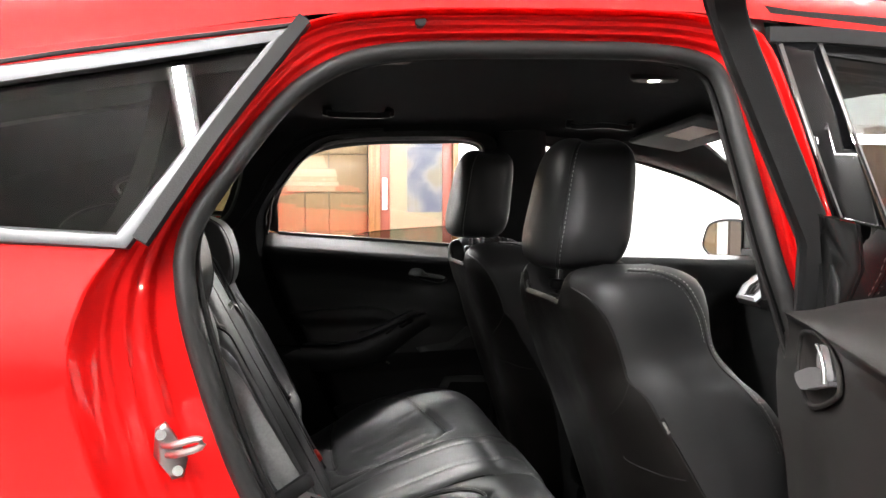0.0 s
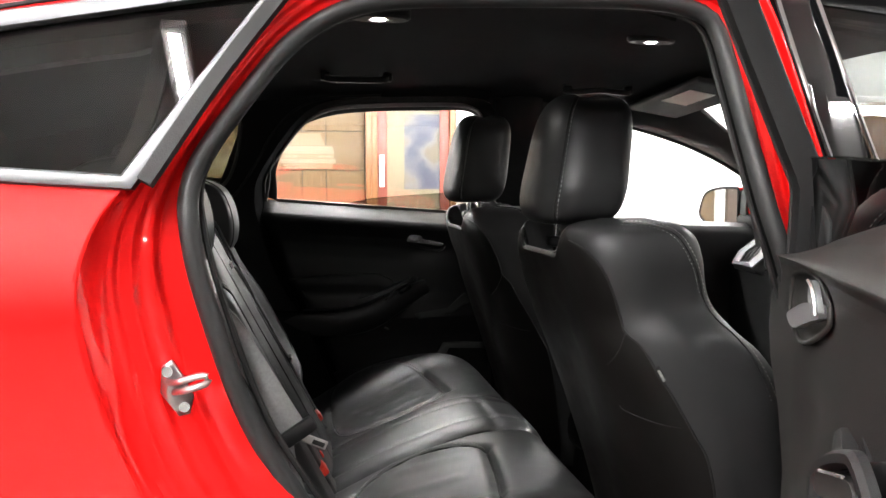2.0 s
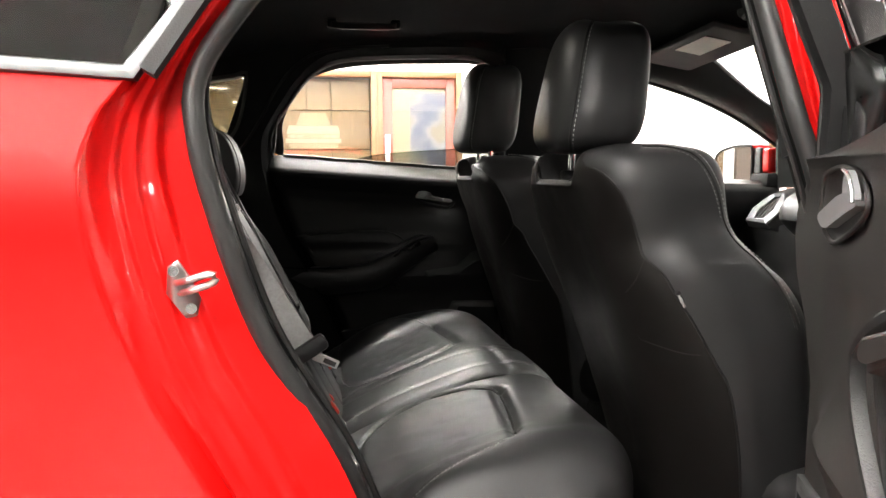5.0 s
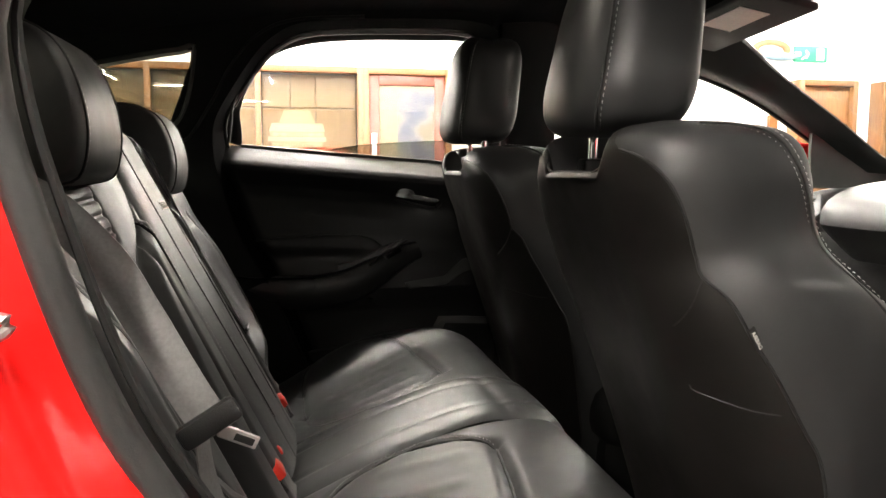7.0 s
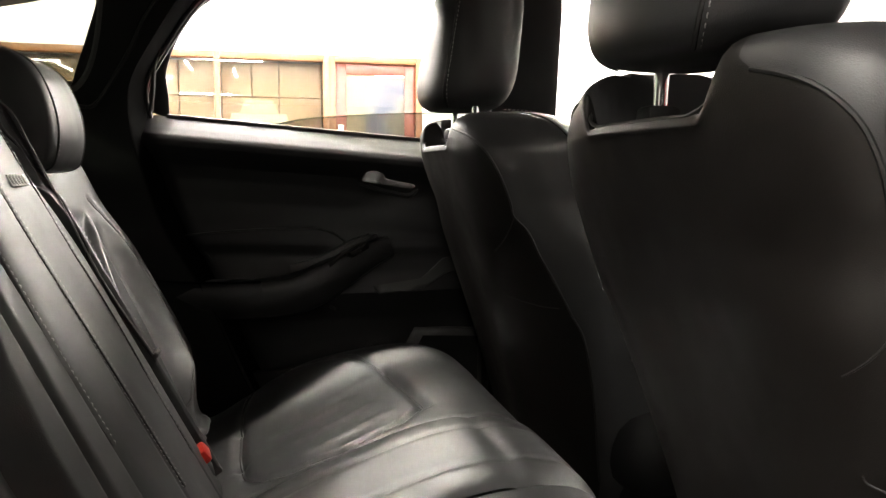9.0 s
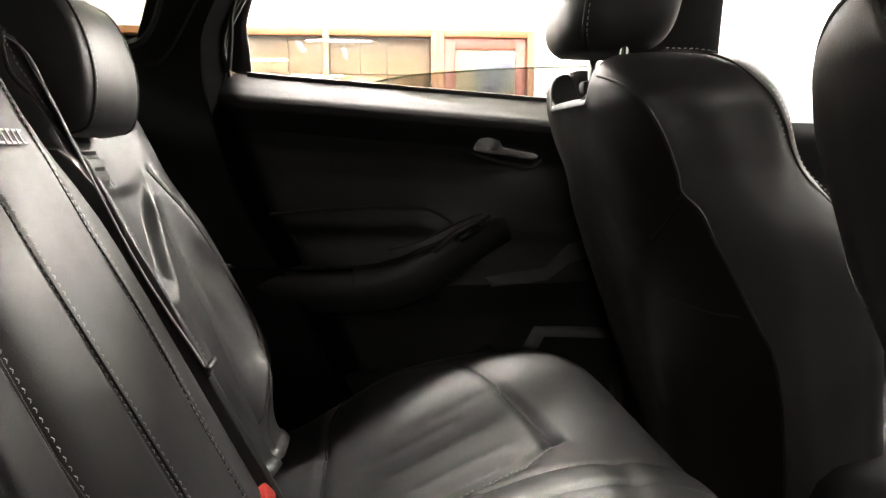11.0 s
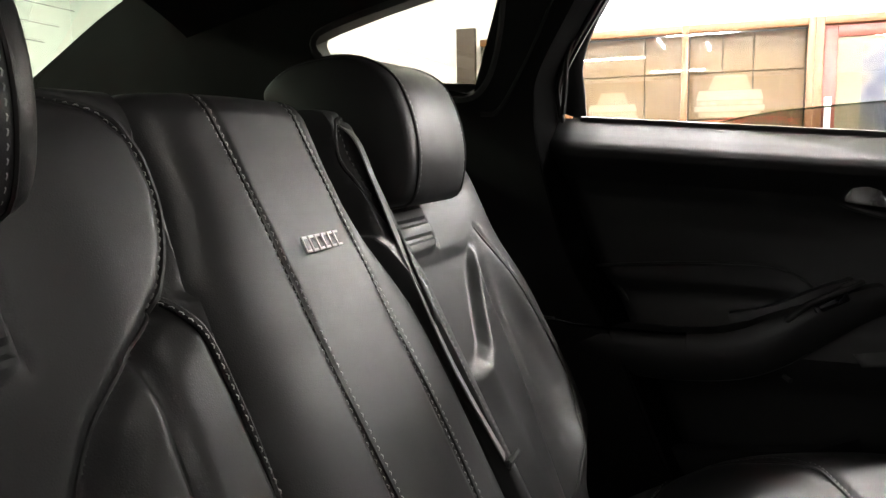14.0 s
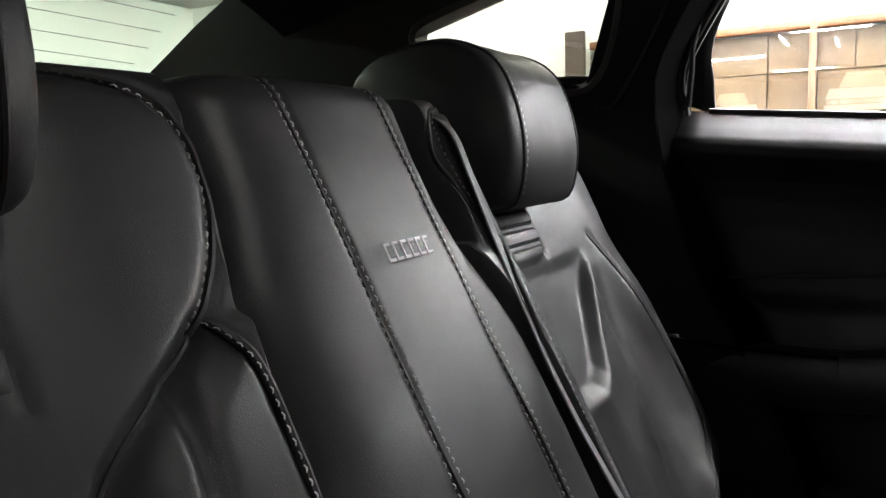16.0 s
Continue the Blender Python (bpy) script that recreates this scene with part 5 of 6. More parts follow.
def back_slab(yfun, dfun, nv):
    rows = []
    for s in S_ROWS:
        y = yfun(s, nv)
        d = dfun(y, s + 0 * y)
        top = max(0.0, (s - 0.38) / 0.03)
        rows.append(BP + BU * (s - 0.004 * top**2) + BN * d[:, None] + np.stack([0 * y, y, 0 * y], 1))
    return solid_grid(np.array(rows), BN * -0.10 - BU * 0.02)


part("backrest_middle", back_slab(lambda s, n: np.linspace(-half_mid(s, -1), half_mid(s), n), mid_depth, 110), LEATHER, bench, "raised leather middle backrest")

SHOULDER = [(0.33, 0.382), (0.25, 0.380), (0.182, 0.374), (0.146, 0.366), (0.128, 0.345), (0.127, 0.31), (0.139, 0.277), (0.157, 0.251), (0.168, 0.240)]
PAD_EDGE = [(0.168, 0.240), (0.20, 0.217), (0.227, 0.195), (0.246, 0.168), (0.262, 0.12), (0.275, 0.05), (0.285, -0.16)]
INNER_PIPE = [(0.160, 0.243), (0.150, 0.213), (0.149, 0.175), (0.150, 0.12), (0.154, 0.0), (0.158, -0.16)]
INNER_FOLD = [(0.191, 0.222), (0.194, 0.195), (0.199, 0.155), (0.205, 0.08), (0.215, -0.05)]
OUTER_SEAM = [(0.450, 0.234), (0.470, 0.17), (0.487, 0.08), (0.490, 0.0), (0.46, -0.045), (0.40, -0.09), (0.36, -0.12)]
VALLEY = [(0.433, 0.216), (0.422, 0.155), (0.415, 0.086), (0.40, 0.02), (0.375, -0.06), (0.345, -0.16)]
LIP = [(0.425, 0.208), (0.385, 0.149), (0.345, 0.097), (0.322, 0.083), (0.30, 0.080), (0.245, 0.080)]


def outer_depth(y, s):
    Y = np.abs(y)
    low = smooth01((0.235 - s) / 0.04)
    s_edge = np.interp(Y, [p[0] for p in PAD_EDGE], [p[1] for p in PAD_EDGE])
    up = smooth01((s - s_edge) / 0.010 + 0.5)
    d = np.where(y < 0, -0.024, -0.052) * smooth01((Y - np.where(y < 0, 0.18, 0.15)) / 0.13) + np.where(y < 0, 0.006, 0.026) * smooth01((Y - 0.36) / 0.12) * smooth01((s - 0.12) / 0.14)
    # inner flank: two rolls beside the middle
    edge = np.interp(s, [p[1] for p in PAD_EDGE][::-1], [p[0] for p in PAD_EDGE][::-1])
    d += (1 - up) * np.where(y < 0, 0.5, 0.2) * (0.016 + 0.016 * smooth01((Y - 0.18) / 0.08)) * smooth01(dist_poly(Y, s, PAD_EDGE) / 0.028)
    d -= (1 - up) * 0.007 * bell(Y, np.interp(s, [p[1] for p in INNER_FOLD][::-1], [p[0] for p in INNER_FOLD][::-1]), 0.006)
    # sunken middle, swelling again below a lip
    lip = np.interp(Y, [p[0] for p in LIP][::-1], [p[1] for p in LIP][::-1])
    above = smooth01((s - lip) / 0.026 + 0.5)
    d += 0.012 * (1 - above) * smooth01((Y - edge) / 0.05) * smooth01((0.46 - Y) / 0.05)
    d -= 0.004 * above * smooth01((0.225 - s) / 0.02) * smooth01((Y - 0.24) / 0.05) * smooth01((0.44 - Y) / 0.05)
    # outer bolster: a valley, then a roll up to the piping
    ya = np.interp(s, [p[1] for p in VALLEY][::-1], [p[0] for p in VALLEY][::-1])
    yb = np.maximum(np.interp(s, [p[1] for p in OUTER_SEAM][::-1], [p[0] for p in OUTER_SEAM][::-1]), ya + 0.012)
    roll = smooth01((0.25 - s) / 0.13) * smooth01((s + 0.15) / 0.10)
    d += 0.036 * roll * smooth01((Y - ya) / (yb - ya))
    d -= 0.007 * smooth01((0.226 - s) / 0.05) * np.exp(-(((Y - ya) / 0.008) ** 2))
    rim = np.interp(s, [-0.16, -0.05, 0.0, 0.2, 0.3, 0.38], [0.44, 0.49, 0.503, 0.498, 0.503, 0.49])
    d -= 0.06 * smooth01((Y - rim) / 0.04)
    # seams
    for line, dep, w in ((SHOULDER, 0.0045, 0.0045), (PAD_EDGE, 0.006, 0.005), (INNER_PIPE, 0.003, 0.004), (OUTER_SEAM, 0.004, 0.004)):
        d -= dep * np.exp(-((dist_poly(Y, s, line) / w) ** 2))
    # ribbed pad under the headrest
    box = smooth01((Y - 0.245) / 0.007) * smooth01((0.357 - Y) / 0.007) * smooth01((s - 0.222 - 0.012 * ((Y - 0.301) / 0.054) ** 4) / 0.007) * smooth01((0.32 - s) / 0.01)
    d += box * (0.005 - 0.0042 * np.exp(-((((s - 0.222 + 0.01025) % 0.0205 - 0.01025) / 0.0030) ** 2)))
    d -= 0.003 * np.exp(-((np.minimum(np.abs(Y - 0.244), np.abs(Y - 0.358)) / 0.003) ** 2)) * smooth01((s - 0.222) / 0.01) * smooth01((0.33 - s) / 0.01)
    # towards the middle section
    d -= 0.018 * smooth01((np.where(y < 0, half_mid(s, -1), half_mid(s)) + 0.009 - Y) / 0.008)
    d -= np.where(y > 0, 0.03, 0.0) * smooth01((0.128 - Y) / 0.010) * smooth01((s - 0.245) / 0.02)
    d -= 0.008 * smooth01((s - 0.36) / 0.03) + 0.07 * smooth01((s - 0.375) / 0.045)
    return d


def outer_back(side):
    def ys(s, n):
        t = np.linspace(0, 1, n)
        return side * (half_mid(s, side) + 0.003 + (0.540 - half_mid(s, side) - 0.003 - 0.03 * smooth01((s - 0.24) / 0.14)) * t)

    return back_slab(ys, outer_depth, 190)


def line_on_back(poly, side, fn, n=90, lift=0.0006, dy=0.0):
    p = spline(poly, n)
    y, s = side * (p[:, 0] + dy), p[:, 1]
    d = fn(y, s) + lift
    return np.array([on_back(a, b, c) for a, b, c in zip(y, s, d)])


for side in (1, -1):
    ob = part("backrest_outer", outer_back(side), LEATHER, bench, "sculpted leather outer backrest with ribbed shoulder pad")
    part("piping", sweep(line_on_back(SHOULDER[1:], side, outer_depth, lift=0.001), 0.0020, sides=6, up=BN), PIPING, ob)
    part("stitching", stitches(line_on_back(SHOULDER[1:], side, outer_depth, dy=0.006, lift=0.0012), BN), THREAD, ob, "pale grey stitching")
    part("piping", sweep(line_on_back(INNER_PIPE[:5], side, outer_depth, lift=0.002), 0.0028, sides=8, up=BN), PLASTIC_SOFT, ob)
    part("stitching", stitches(line_on_back(INNER_PIPE[:5], side, outer_depth, dy=0.003, lift=0.004), BN), THREAD, ob, "pale grey stitching")
    part("seam", sweep(line_on_back(PAD_EDGE[:6], side, outer_depth, lift=0.0004), 0.0016, sides=6, up=BN), PIPING, ob)
    levels = np.linspace(-0.15, 0.375, 70)
    joint = [on_back(side * (float(half_mid(s, side)) + 0.004), s, -0.016) for s in levels]
    part("joint", sweep(joint, 0.0042, sides=8, up=BN), PIPING, ob)
    part("piping", sweep(line_on_back(OUTER_SEAM, side, outer_depth, lift=0.001), 0.0018, sides=6, up=BN), PIPING, ob)

mid = bpy.data.objects["backrest_middle"]
for lo in ([(-0.042, -0.10), (-0.045, 0.08), (-0.049, 0.22), (-0.051, 0.30), (-0.057, 0.378)], [(0.055, -0.10), (0.064, 0.02), (0.066, 0.10), (0.061, 0.19), (0.055, 0.28), (0.052, 0.378)]):
    for dy in (-0.0036, 0.0036):
        p = spline(lo, 140)
        q = np.array([on_back(a + dy, b, float(mid_depth(np.array(a + dy), np.array(b))) + 0.0008) for a, b in p])
        part("stitching", stitches(q, BN), THREAD, mid, "pale grey stitching")
    q = np.array([on_back(a, b, float(mid_depth(np.array(a), np.array(b))) + 0.0006) for a, b in spline(lo, 100)])
    part("seam", sweep(q, 0.0010, sides=6, up=BN), PIPING, mid)

# embroidered mark on the middle backrest: plain bars
mark = Geo()
for k in range(6):
    y0 = -0.020 + 0.0092 * k
    for dy, ds, wy, ws in ((0.0, 0.0, 0.0022, 0.0130), (0.0033, 0.0054, 0.0066, 0.0022), (0.0033, -0.0054, 0.0066, 0.0022)):
        c = on_back(y0 + dy, 0.2525 + ds, float(mid_depth(np.array(y0 + dy), np.array(0.2525 + ds))) + 0.0026)
        m = Matrix((BU, (0, 1, 0), BN)).transposed()
        mark.add(*(lambda g: (g.v, g.f))(rbox(c, (ws, wy, 0.0012), 0.0004, 1, m)))
part("embroidered_mark", mark, PALE_THREAD, mid, "pale embroidered mark", smooth=0)


def rear_headrest(yc, dx=0.0, dz=0.0):
    prof = spline([(-0.092, 0.899), (-0.068, 0.909), (-0.060, 0.955), (-0.070, 1.005), (-0.092, 1.042), (-0.135, 1.060), (-0.19, 1.056), (-0.225, 1.042),
                   (-0.242, 1.020), (-0.215, 0.996), (-0.165, 0.972), (-0.132, 0.930), (-0.114, 0.900)], 70, True) + np.array((dx, dz))
    cen = np.array((-0.13 + dx, 1.0 + dz))
    rows = []
    for v in np.r_[-1, -0.985, -0.96, -0.92, -0.86, np.linspace(-0.78, 0.78, 22), 0.86, 0.92, 0.96, 0.985, 1]:
        k = 0.88 + 0.12 * (1 - abs(v) ** 7) ** 0.5
        bulge = 0.004 * (1 - v * v)
        q = cen + (prof - cen) * k
        q[:, 0] += bulge * smooth01((q[:, 0] + 0.12) / 0.05)
        rows.append([(x, yc + 0.088 * v, z) for x, z in q])
    g = grid(np.array(rows), closed_v=True)
    n = len(prof)
    g.f += [tuple(range(n))[::-1], tuple(range(len(g.v) - n, len(g.v)))]
    h = part("headrest", g, LEATHER, bench, "black leather rear headrest")
    for v in (-0.80, 0.80):
        k = 0.88 + 0.12 * (1 - abs(v) ** 7) ** 0.5
        q = cen + (prof - cen) * (k + 0.002)
        q = np.array([(x + 0.004 * (1 - v * v) * smooth01((x + 0.12) / 0.05), yc + 0.088 * v, z) for x, z in q])
        part("seam", sweep(q, 0.0017, closed=True, sides=6, up=(0, 1, 0)), PIPING, h)
        part("stitching", stitches(q[:44] + np.array((0.0004, -0.005 if v > 0 else 0.005, 0)), (0.8, 0, 0.5)), THREAD, h, "pale grey stitching")


rear_headrest(0.300)
rear_headrest(-0.318, 0.012, 0.030)

# cushions
CUSH = spline([(0.05, 0.452), (0.11, 0.463), (0.17, 0.490), (0.24, 0.522), (0.31, 0.548), (0.385, 0.568), (0.44, 0.576), (0.49, 0.576), (0.525, 0.565), (0.548, 0.538), (0.556, 0.50), (0.552, 0.43), (0.535, 0.36)], 130)
CN = np.gradient(CUSH, axis=0)
CN = np.stack([-CN[:, 1], CN[:, 0]], 1)
CN /= np.linalg.norm(CN, axis=1, keepdims=True)
C_SEAM = [(0.150, 0.39), (0.156, 0.455), (0.171, 0.507), (0.195, 0.522), (0.26, 0.500), (0.338, 0.472), (0.368, 0.435), (0.386, 0.39)]
C_GROOVE = [(0.386, 0.39), (0.400, 0.30), (0.412, 0.19)]
C_REAR = [(0.150, 0.39), (0.150, 0.30), (0.154, 0.24)]
C_INNER = [(0.154, 0.24), (0.163, 0.19), (0.185, 0.155), (0.22, 0.132), (0.29, 0.122), (0.37, 0.145), (0.412, 0.19)]


def cushion_lift(x, y, front, middle):
    Y = np.abs(y)
    if middle:
        d = 0.006 - 0.008 * (Y / 0.112) ** 6 + 0.004 * smooth01((x - 0.30) / 0.1) * smooth01((0.5 - x) / 0.05)
        for y0 in (-0.055, 0.055):
            d = d - 0.003 * bell(y, y0, 0.006) * front
        return d - 0.004 * bell(x, 0.455, 0.012) * front
    d = -0.045 * smooth01((Y - 0.50) / 0.07) ** 2 + 0.012 * bell(Y, 0.47, 0.05) * smooth01((x - 0.16) / 0.1) + 0.022 * bell(Y, 0.50, 0.07) * bell(x, 0.24, 0.16)
    d = d - 0.012 * bell(Y, 0.31, 0.11) * bell(x, 0.27, 0.10)
    for line, dep, w in ((C_SEAM, 0.006, 0.0055), (C_GROOVE, 0.011, 0.009), (C_REAR, 0.007, 0.008), (C_INNER, 0.006, 0.0055)):
        d = d - front * dep * np.exp(-((dist_poly(x + 0 * Y, Y, line) / w) ** 2))
    for k, (a, b) in enumerate(((0.26, 0.17), (0.21, 0.30), (0.30, 0.36), (0.24, 0.24))):
        d = d + 0.0022 * np.exp(-((dist_poly(x + 0 * Y, Y, [(a, b), (a + 0.10, b + 0.03)]) / 0.012) ** 2))
    return d - 0.004 * smooth01((0.122 - Y) / 0.012)


def cushion(y0, y1, middle, ny):
    rows = []
    for y in np.linspace(y0, y1, ny):
        front = np.where(np.arange(len(CUSH)) < 95, 1.0, 0.0)
        d = np.array([float(cushion_lift(np.array(p[0]), np.array(y), f, middle)) for p, f in zip(CUSH, front)])
        q = CUSH + CN * d[:, None]
        if not middle:
            q[:, 0] -= 0.055 * smooth01((abs(y) - 0.38) / 0.19) * smooth01((q[:, 0] - 0.36) / 0.16)
        rows.append(np.stack([q[:, 0], 0 * d + y, q[:, 1]], 1))
    return grid(np.array(rows))


def on_cushion(poly, side, n=60, lift=0.0008):
    out = []
    for x, Y in spline(poly, n):
        i = int(np.argmin(np.abs(CUSH[:95, 0] - x)))
        z = np.interp(x, CUSH[:80, 0], CUSH[:80, 1])
        d = float(cushion_lift(np.array(x), np.array(Y), 1.0, False)) + lift
        out.append((x + CN[i, 0] * d, side * Y, z + CN[i, 1] * d))
    return np.array(out)


part("cushion_middle", cushion(-0.115, 0.115, True, 40), LEATHER, bench, "raised leather middle cushion")
for side in (1, -1):
    cu = part("cushion_outer", cushion(side * 0.113, side * 0.575, False, 78), LEATHER, bench, "creased black leather seat cushion")
    part("seam", sweep(on_cushion(C_SEAM, side), 0.0024, sides=6), PIPING, cu)
    part("stitching", stitches(on_cushion([(x, Y + 0.005) for x, Y in C_SEAM], side, lift=0.001), (0, 0, 1)), THREAD, cu, "pale grey stitching")
    part("seam", sweep(on_cushion(C_GROOVE, side), 0.0022, sides=6), PIPING, cu)
    part("seam", sweep(on_cushion(C_REAR, side), 0.0020, sides=6), PIPING, cu)
    part("seam", sweep(on_cushion(C_INNER, side), 0.0022, sides=6), PIPING, cu)
    part("stitching", stitches(on_cushion([(x, Y - 0.005) for x, Y in C_INNER[2:]], side, lift=0.001), (0, 0, 1)), THREAD, cu, "pale grey stitching")
part("bench_base", rbox((0.28, 0, 0.38), (0.48, 1.14, 0.12), 0.02), CARPET, bench)


# ---- seat belts ----
def ribbon(path, across, width, thick=0.0013, folds=0):
    p = np.array(path, float)
    w = np.broadcast_to(np.array(across, float), p.shape)
    w = w / np.linalg.norm(w, axis=1, keepdims=True) * width / 2
    tan = np.gradient(p, axis=0)
    nn = np.cross(tan, w)
    nn = nn / np.linalg.norm(nn, axis=1, keepdims=True) * thick / 2
    if folds:
        u = np.linspace(-1, 1, 15)
        wave = 2.2 * np.cos(u * np.pi * folds)
        top = [p + a * w + nn * (1 + b) for a, b in zip(u, wave)]
        low = [p + a * w + nn * (b - 1) for a, b in zip(u, wave)]
        return grid(np.array(top + low[::-1]), closed_u=True)
    return grid(np.array([p - w + nn, p - 0.6 * w + nn * 1.6, p + 0.6 * w + nn * 1.6, p + w + nn, p + w - nn, p - w - nn]), closed_u=True)


def on_b(y, s, d):
    return tuple(on_back(y, s, d))


belt = thing("seat_belt", "black seat belt with plastic tongue hanging by the rear seat back", "seat belt", (0.1, -0.4, 0.6), group="seat belts")
bp = spline([on_b(-0.50, 0.345, -0.05), on_b(-0.52, 0.29, 0.010), on_b(-0.540, 0.22, 0.040), on_b(-0.548, 0.165, 0.046), on_b(-0.568, 0.115, 0.052), on_b(-0.576, 0.088, 0.055), on_b(-0.578, 0.072, 0.057)], 50)
part("webbing", ribbon(bp, (0.80, 0.05, 0.48), np.interp(np.linspace(0, 1, 50), [0, 0.3, 0.7, 1], [0.034, 0.034, 0.033, 0.031])[:, None], folds=1), WEBBING, belt)
bp2 = spline([on_b(-0.568, 0.072, 0.050), on_b(-0.562, 0.02, 0.030), on_b(-0.562, -0.06, 0.018), on_b(-0.565, -0.15, 0.012)], 24)
part("webbing", ribbon(bp2, (0.2, 0.95, 0.1), 0.030), WEBBING, belt)
tc = np.array(on_b(-0.590, 0.070, 0.060))
tm = Matrix(((0.85, 0.18, 0.49), (-0.49, 0.0, 0.87), (0.157, -0.98, 0.088))).transposed()
tp_m = Matrix(((0.88, 0.15, -0.45), (0.45, 0.0, 0.89), (0.13, -0.99, -0.066))).transposed()
tongue = part("belt_tongue", rbox(tc, (0.050, 0.020, 0.012), 0.005, 2, tm), PLASTIC, belt, "black plastic belt tongue")
part("tongue_plate", rbox(tc + np.array((0.021, 0.0035, -0.013)), (0.032, 0.011, 0.0025), 0.001, 1, tp_m), STEEL, tongue, "chrome latch plate")
part("plate_slot", rbox(tc + np.array((0.025, 0.0042, -0.0155)), (0.017, 0.007, 0.0034), 0.001, 1, tp_m), PIPING, tongue)

strap = thing("seat_belt", "black middle seat belt lying flat beside the middle backrest", "seat belt", (0.0, 0.18, 0.8), group="seat belts")
sp = spline([on_b(0.158, 0.39, -0.03), on_b(0.154, 0.35, 0.002), on_b(0.150, 0.30, 0.004), on_b(0.146, 0.235, 0.002), on_b(0.152, 0.12, -0.004), on_b(0.153, 0.015, 0.002)], 60)
part("webbing", ribbon(sp, (-0.30, 0.9, 0.05), 0.024), WEBBING, strap)
part("belt_guide", rbox(on_b(0.160, 0.008, 0.006), (0.006, 0.035, 0.008), 0.002, 1), PLASTIC, strap)


def buckle(x, y, z, tilt):
    b = thing("belt_buckle", "black belt buckle with red release button between the cushions", "belt buckle", (x, y, z), group="belt buckles")
    m = Euler((0.1, tilt, 0.25)).to_matrix()
    part("buckle_body", rbox((x - 0.012, y, z - 0.022), (0.030, 0.038, 0.060), 0.006, 2, m), PLASTIC, b)
    part("release_button", rbox((x + 0.004, y, z + 0.008), (0.018, 0.034, 0.018), 0.004, 2, m), BUCKLE_RED, b, "red release button")
    part("buckle_stalk", rbox((x - 0.03, y, z - 0.07), (0.016, 0.026, 0.07), 0.004, 1, m), PLASTIC, b)


buckle(0.112, -0.200, 0.548, 0.9)
buckle(0.110, 0.112, 0.545, 0.9)
buckle(0.106, -0.095, 0.538, 0.9)


# ---- the showroom ----
def flat(name, geo, material, label="", kind="structure", category=""):
    ob = part(name, geo, material, None, label, smooth=0)
    return tagged(ob, label, category, "", kind)


X0, X1, Y0, Y1, H = -8.0, 10.0, -12.0, 7.3, 3.1
flat("ground", rbox(((X0 + X1) / 2, (Y0 + Y1) / 2, -0.06), (X1 - X0 + 60, Y1 - Y0 + 60, 0.1), 0), GROUT, "dark grout under the showroom floor")
flat("wall_north", rbox(((X0 + X1) / 2, Y1 + 0.1, H / 2), (X1 - X0 + 0.4, 0.2, H), 0), WHITE_WALL, "plain white painted wall")
# unseen wall, made dark and glossy to keep bounce off the near side
flat("wall_south", rbox(((X0 + X1) / 2, Y0 - 0.1, H / 2), (X1 - X0 + 0.4, 0.2, H), 0), DARK_WALL, "unseen dark wall added to cut bounced light")
flat("wall_west", rbox((X0 - 0.1, (Y0 + Y1) / 2, H / 2), (0.2, Y1 - Y0, H), 0), WHITE_WALL, "plain white painted wall")
flat("wall_east", rbox((X1 + 0.1, (Y0 + Y1) / 2, H / 2), (0.2, Y1 - Y0, H), 0), WHITE_WALL, "plain white painted wall")
flat("ceiling", rbox(((X0 + X1) / 2, (Y0 + Y1) / 2, H + 0.05), (X1 - X0 + 0.4, Y1 - Y0 + 0.4, 0.1), 0), CEIL, "white tiled ceiling")


def ceiling_light(x, y, along_x, length=1.5):
    size = (length, 0.10, 0.05) if along_x else (0.10, length, 0.05)
    lens = (length - 0.06, 0.045, 0.03) if along_x else (0.045, length - 0.06, 0.03)
    t = thing("ceiling_light", "white fluorescent batten under the ceiling, lit", "ceiling light", (x, y, H - 0.05), group="ceiling lights")
    part("housing", rbox((x, y, H - 0.026), size, 0.008), WHITE_PLASTIC, t)
    part("tube", rbox((x, y, H - 0.058), lens, 0.008), TUBE, t, "glowing tube")


# unseen extra row, added to brighten the far rear cushion
for x in (-1.1, 0.65, 2.4):
    ceiling_light(x, 2.6, True)
for x in (-4.6, -2.85, -1.1, 0.65, 2.4, 4.15, 5.9, 7.65):
    for y in (1.7, 3.6, 5.9) if x < 5 else (5.9,):
        ceiling_light(x, y, True)
# unseen batten, added as fill for the red near side
ceiling_light(-2.6, -4.3, True)
ceiling_light(-0.45, -0.85, True, 1.35)
ceiling_light(-4.4, -1.8, True, 1.35)
ceiling_light(-1.4, -8.2, True)
ceiling_light(-0.40, -2.92, False)
ceiling_light(3.45, -2.54, True)
# unseen batten, added to lift the near front seat's flank
ceiling_light(-1.30, -1.90, False)
ceiling_light(6.6, -2.6, False)
ceiling_light(-3.9, -2.7, False)

# showcase along the wall: one glazed unit per bay
BAYS = [(-2.26, -1.31), (-1.31, -0.21), (-0.21, 0.86)]
CY, CT = 7.13, 2.06


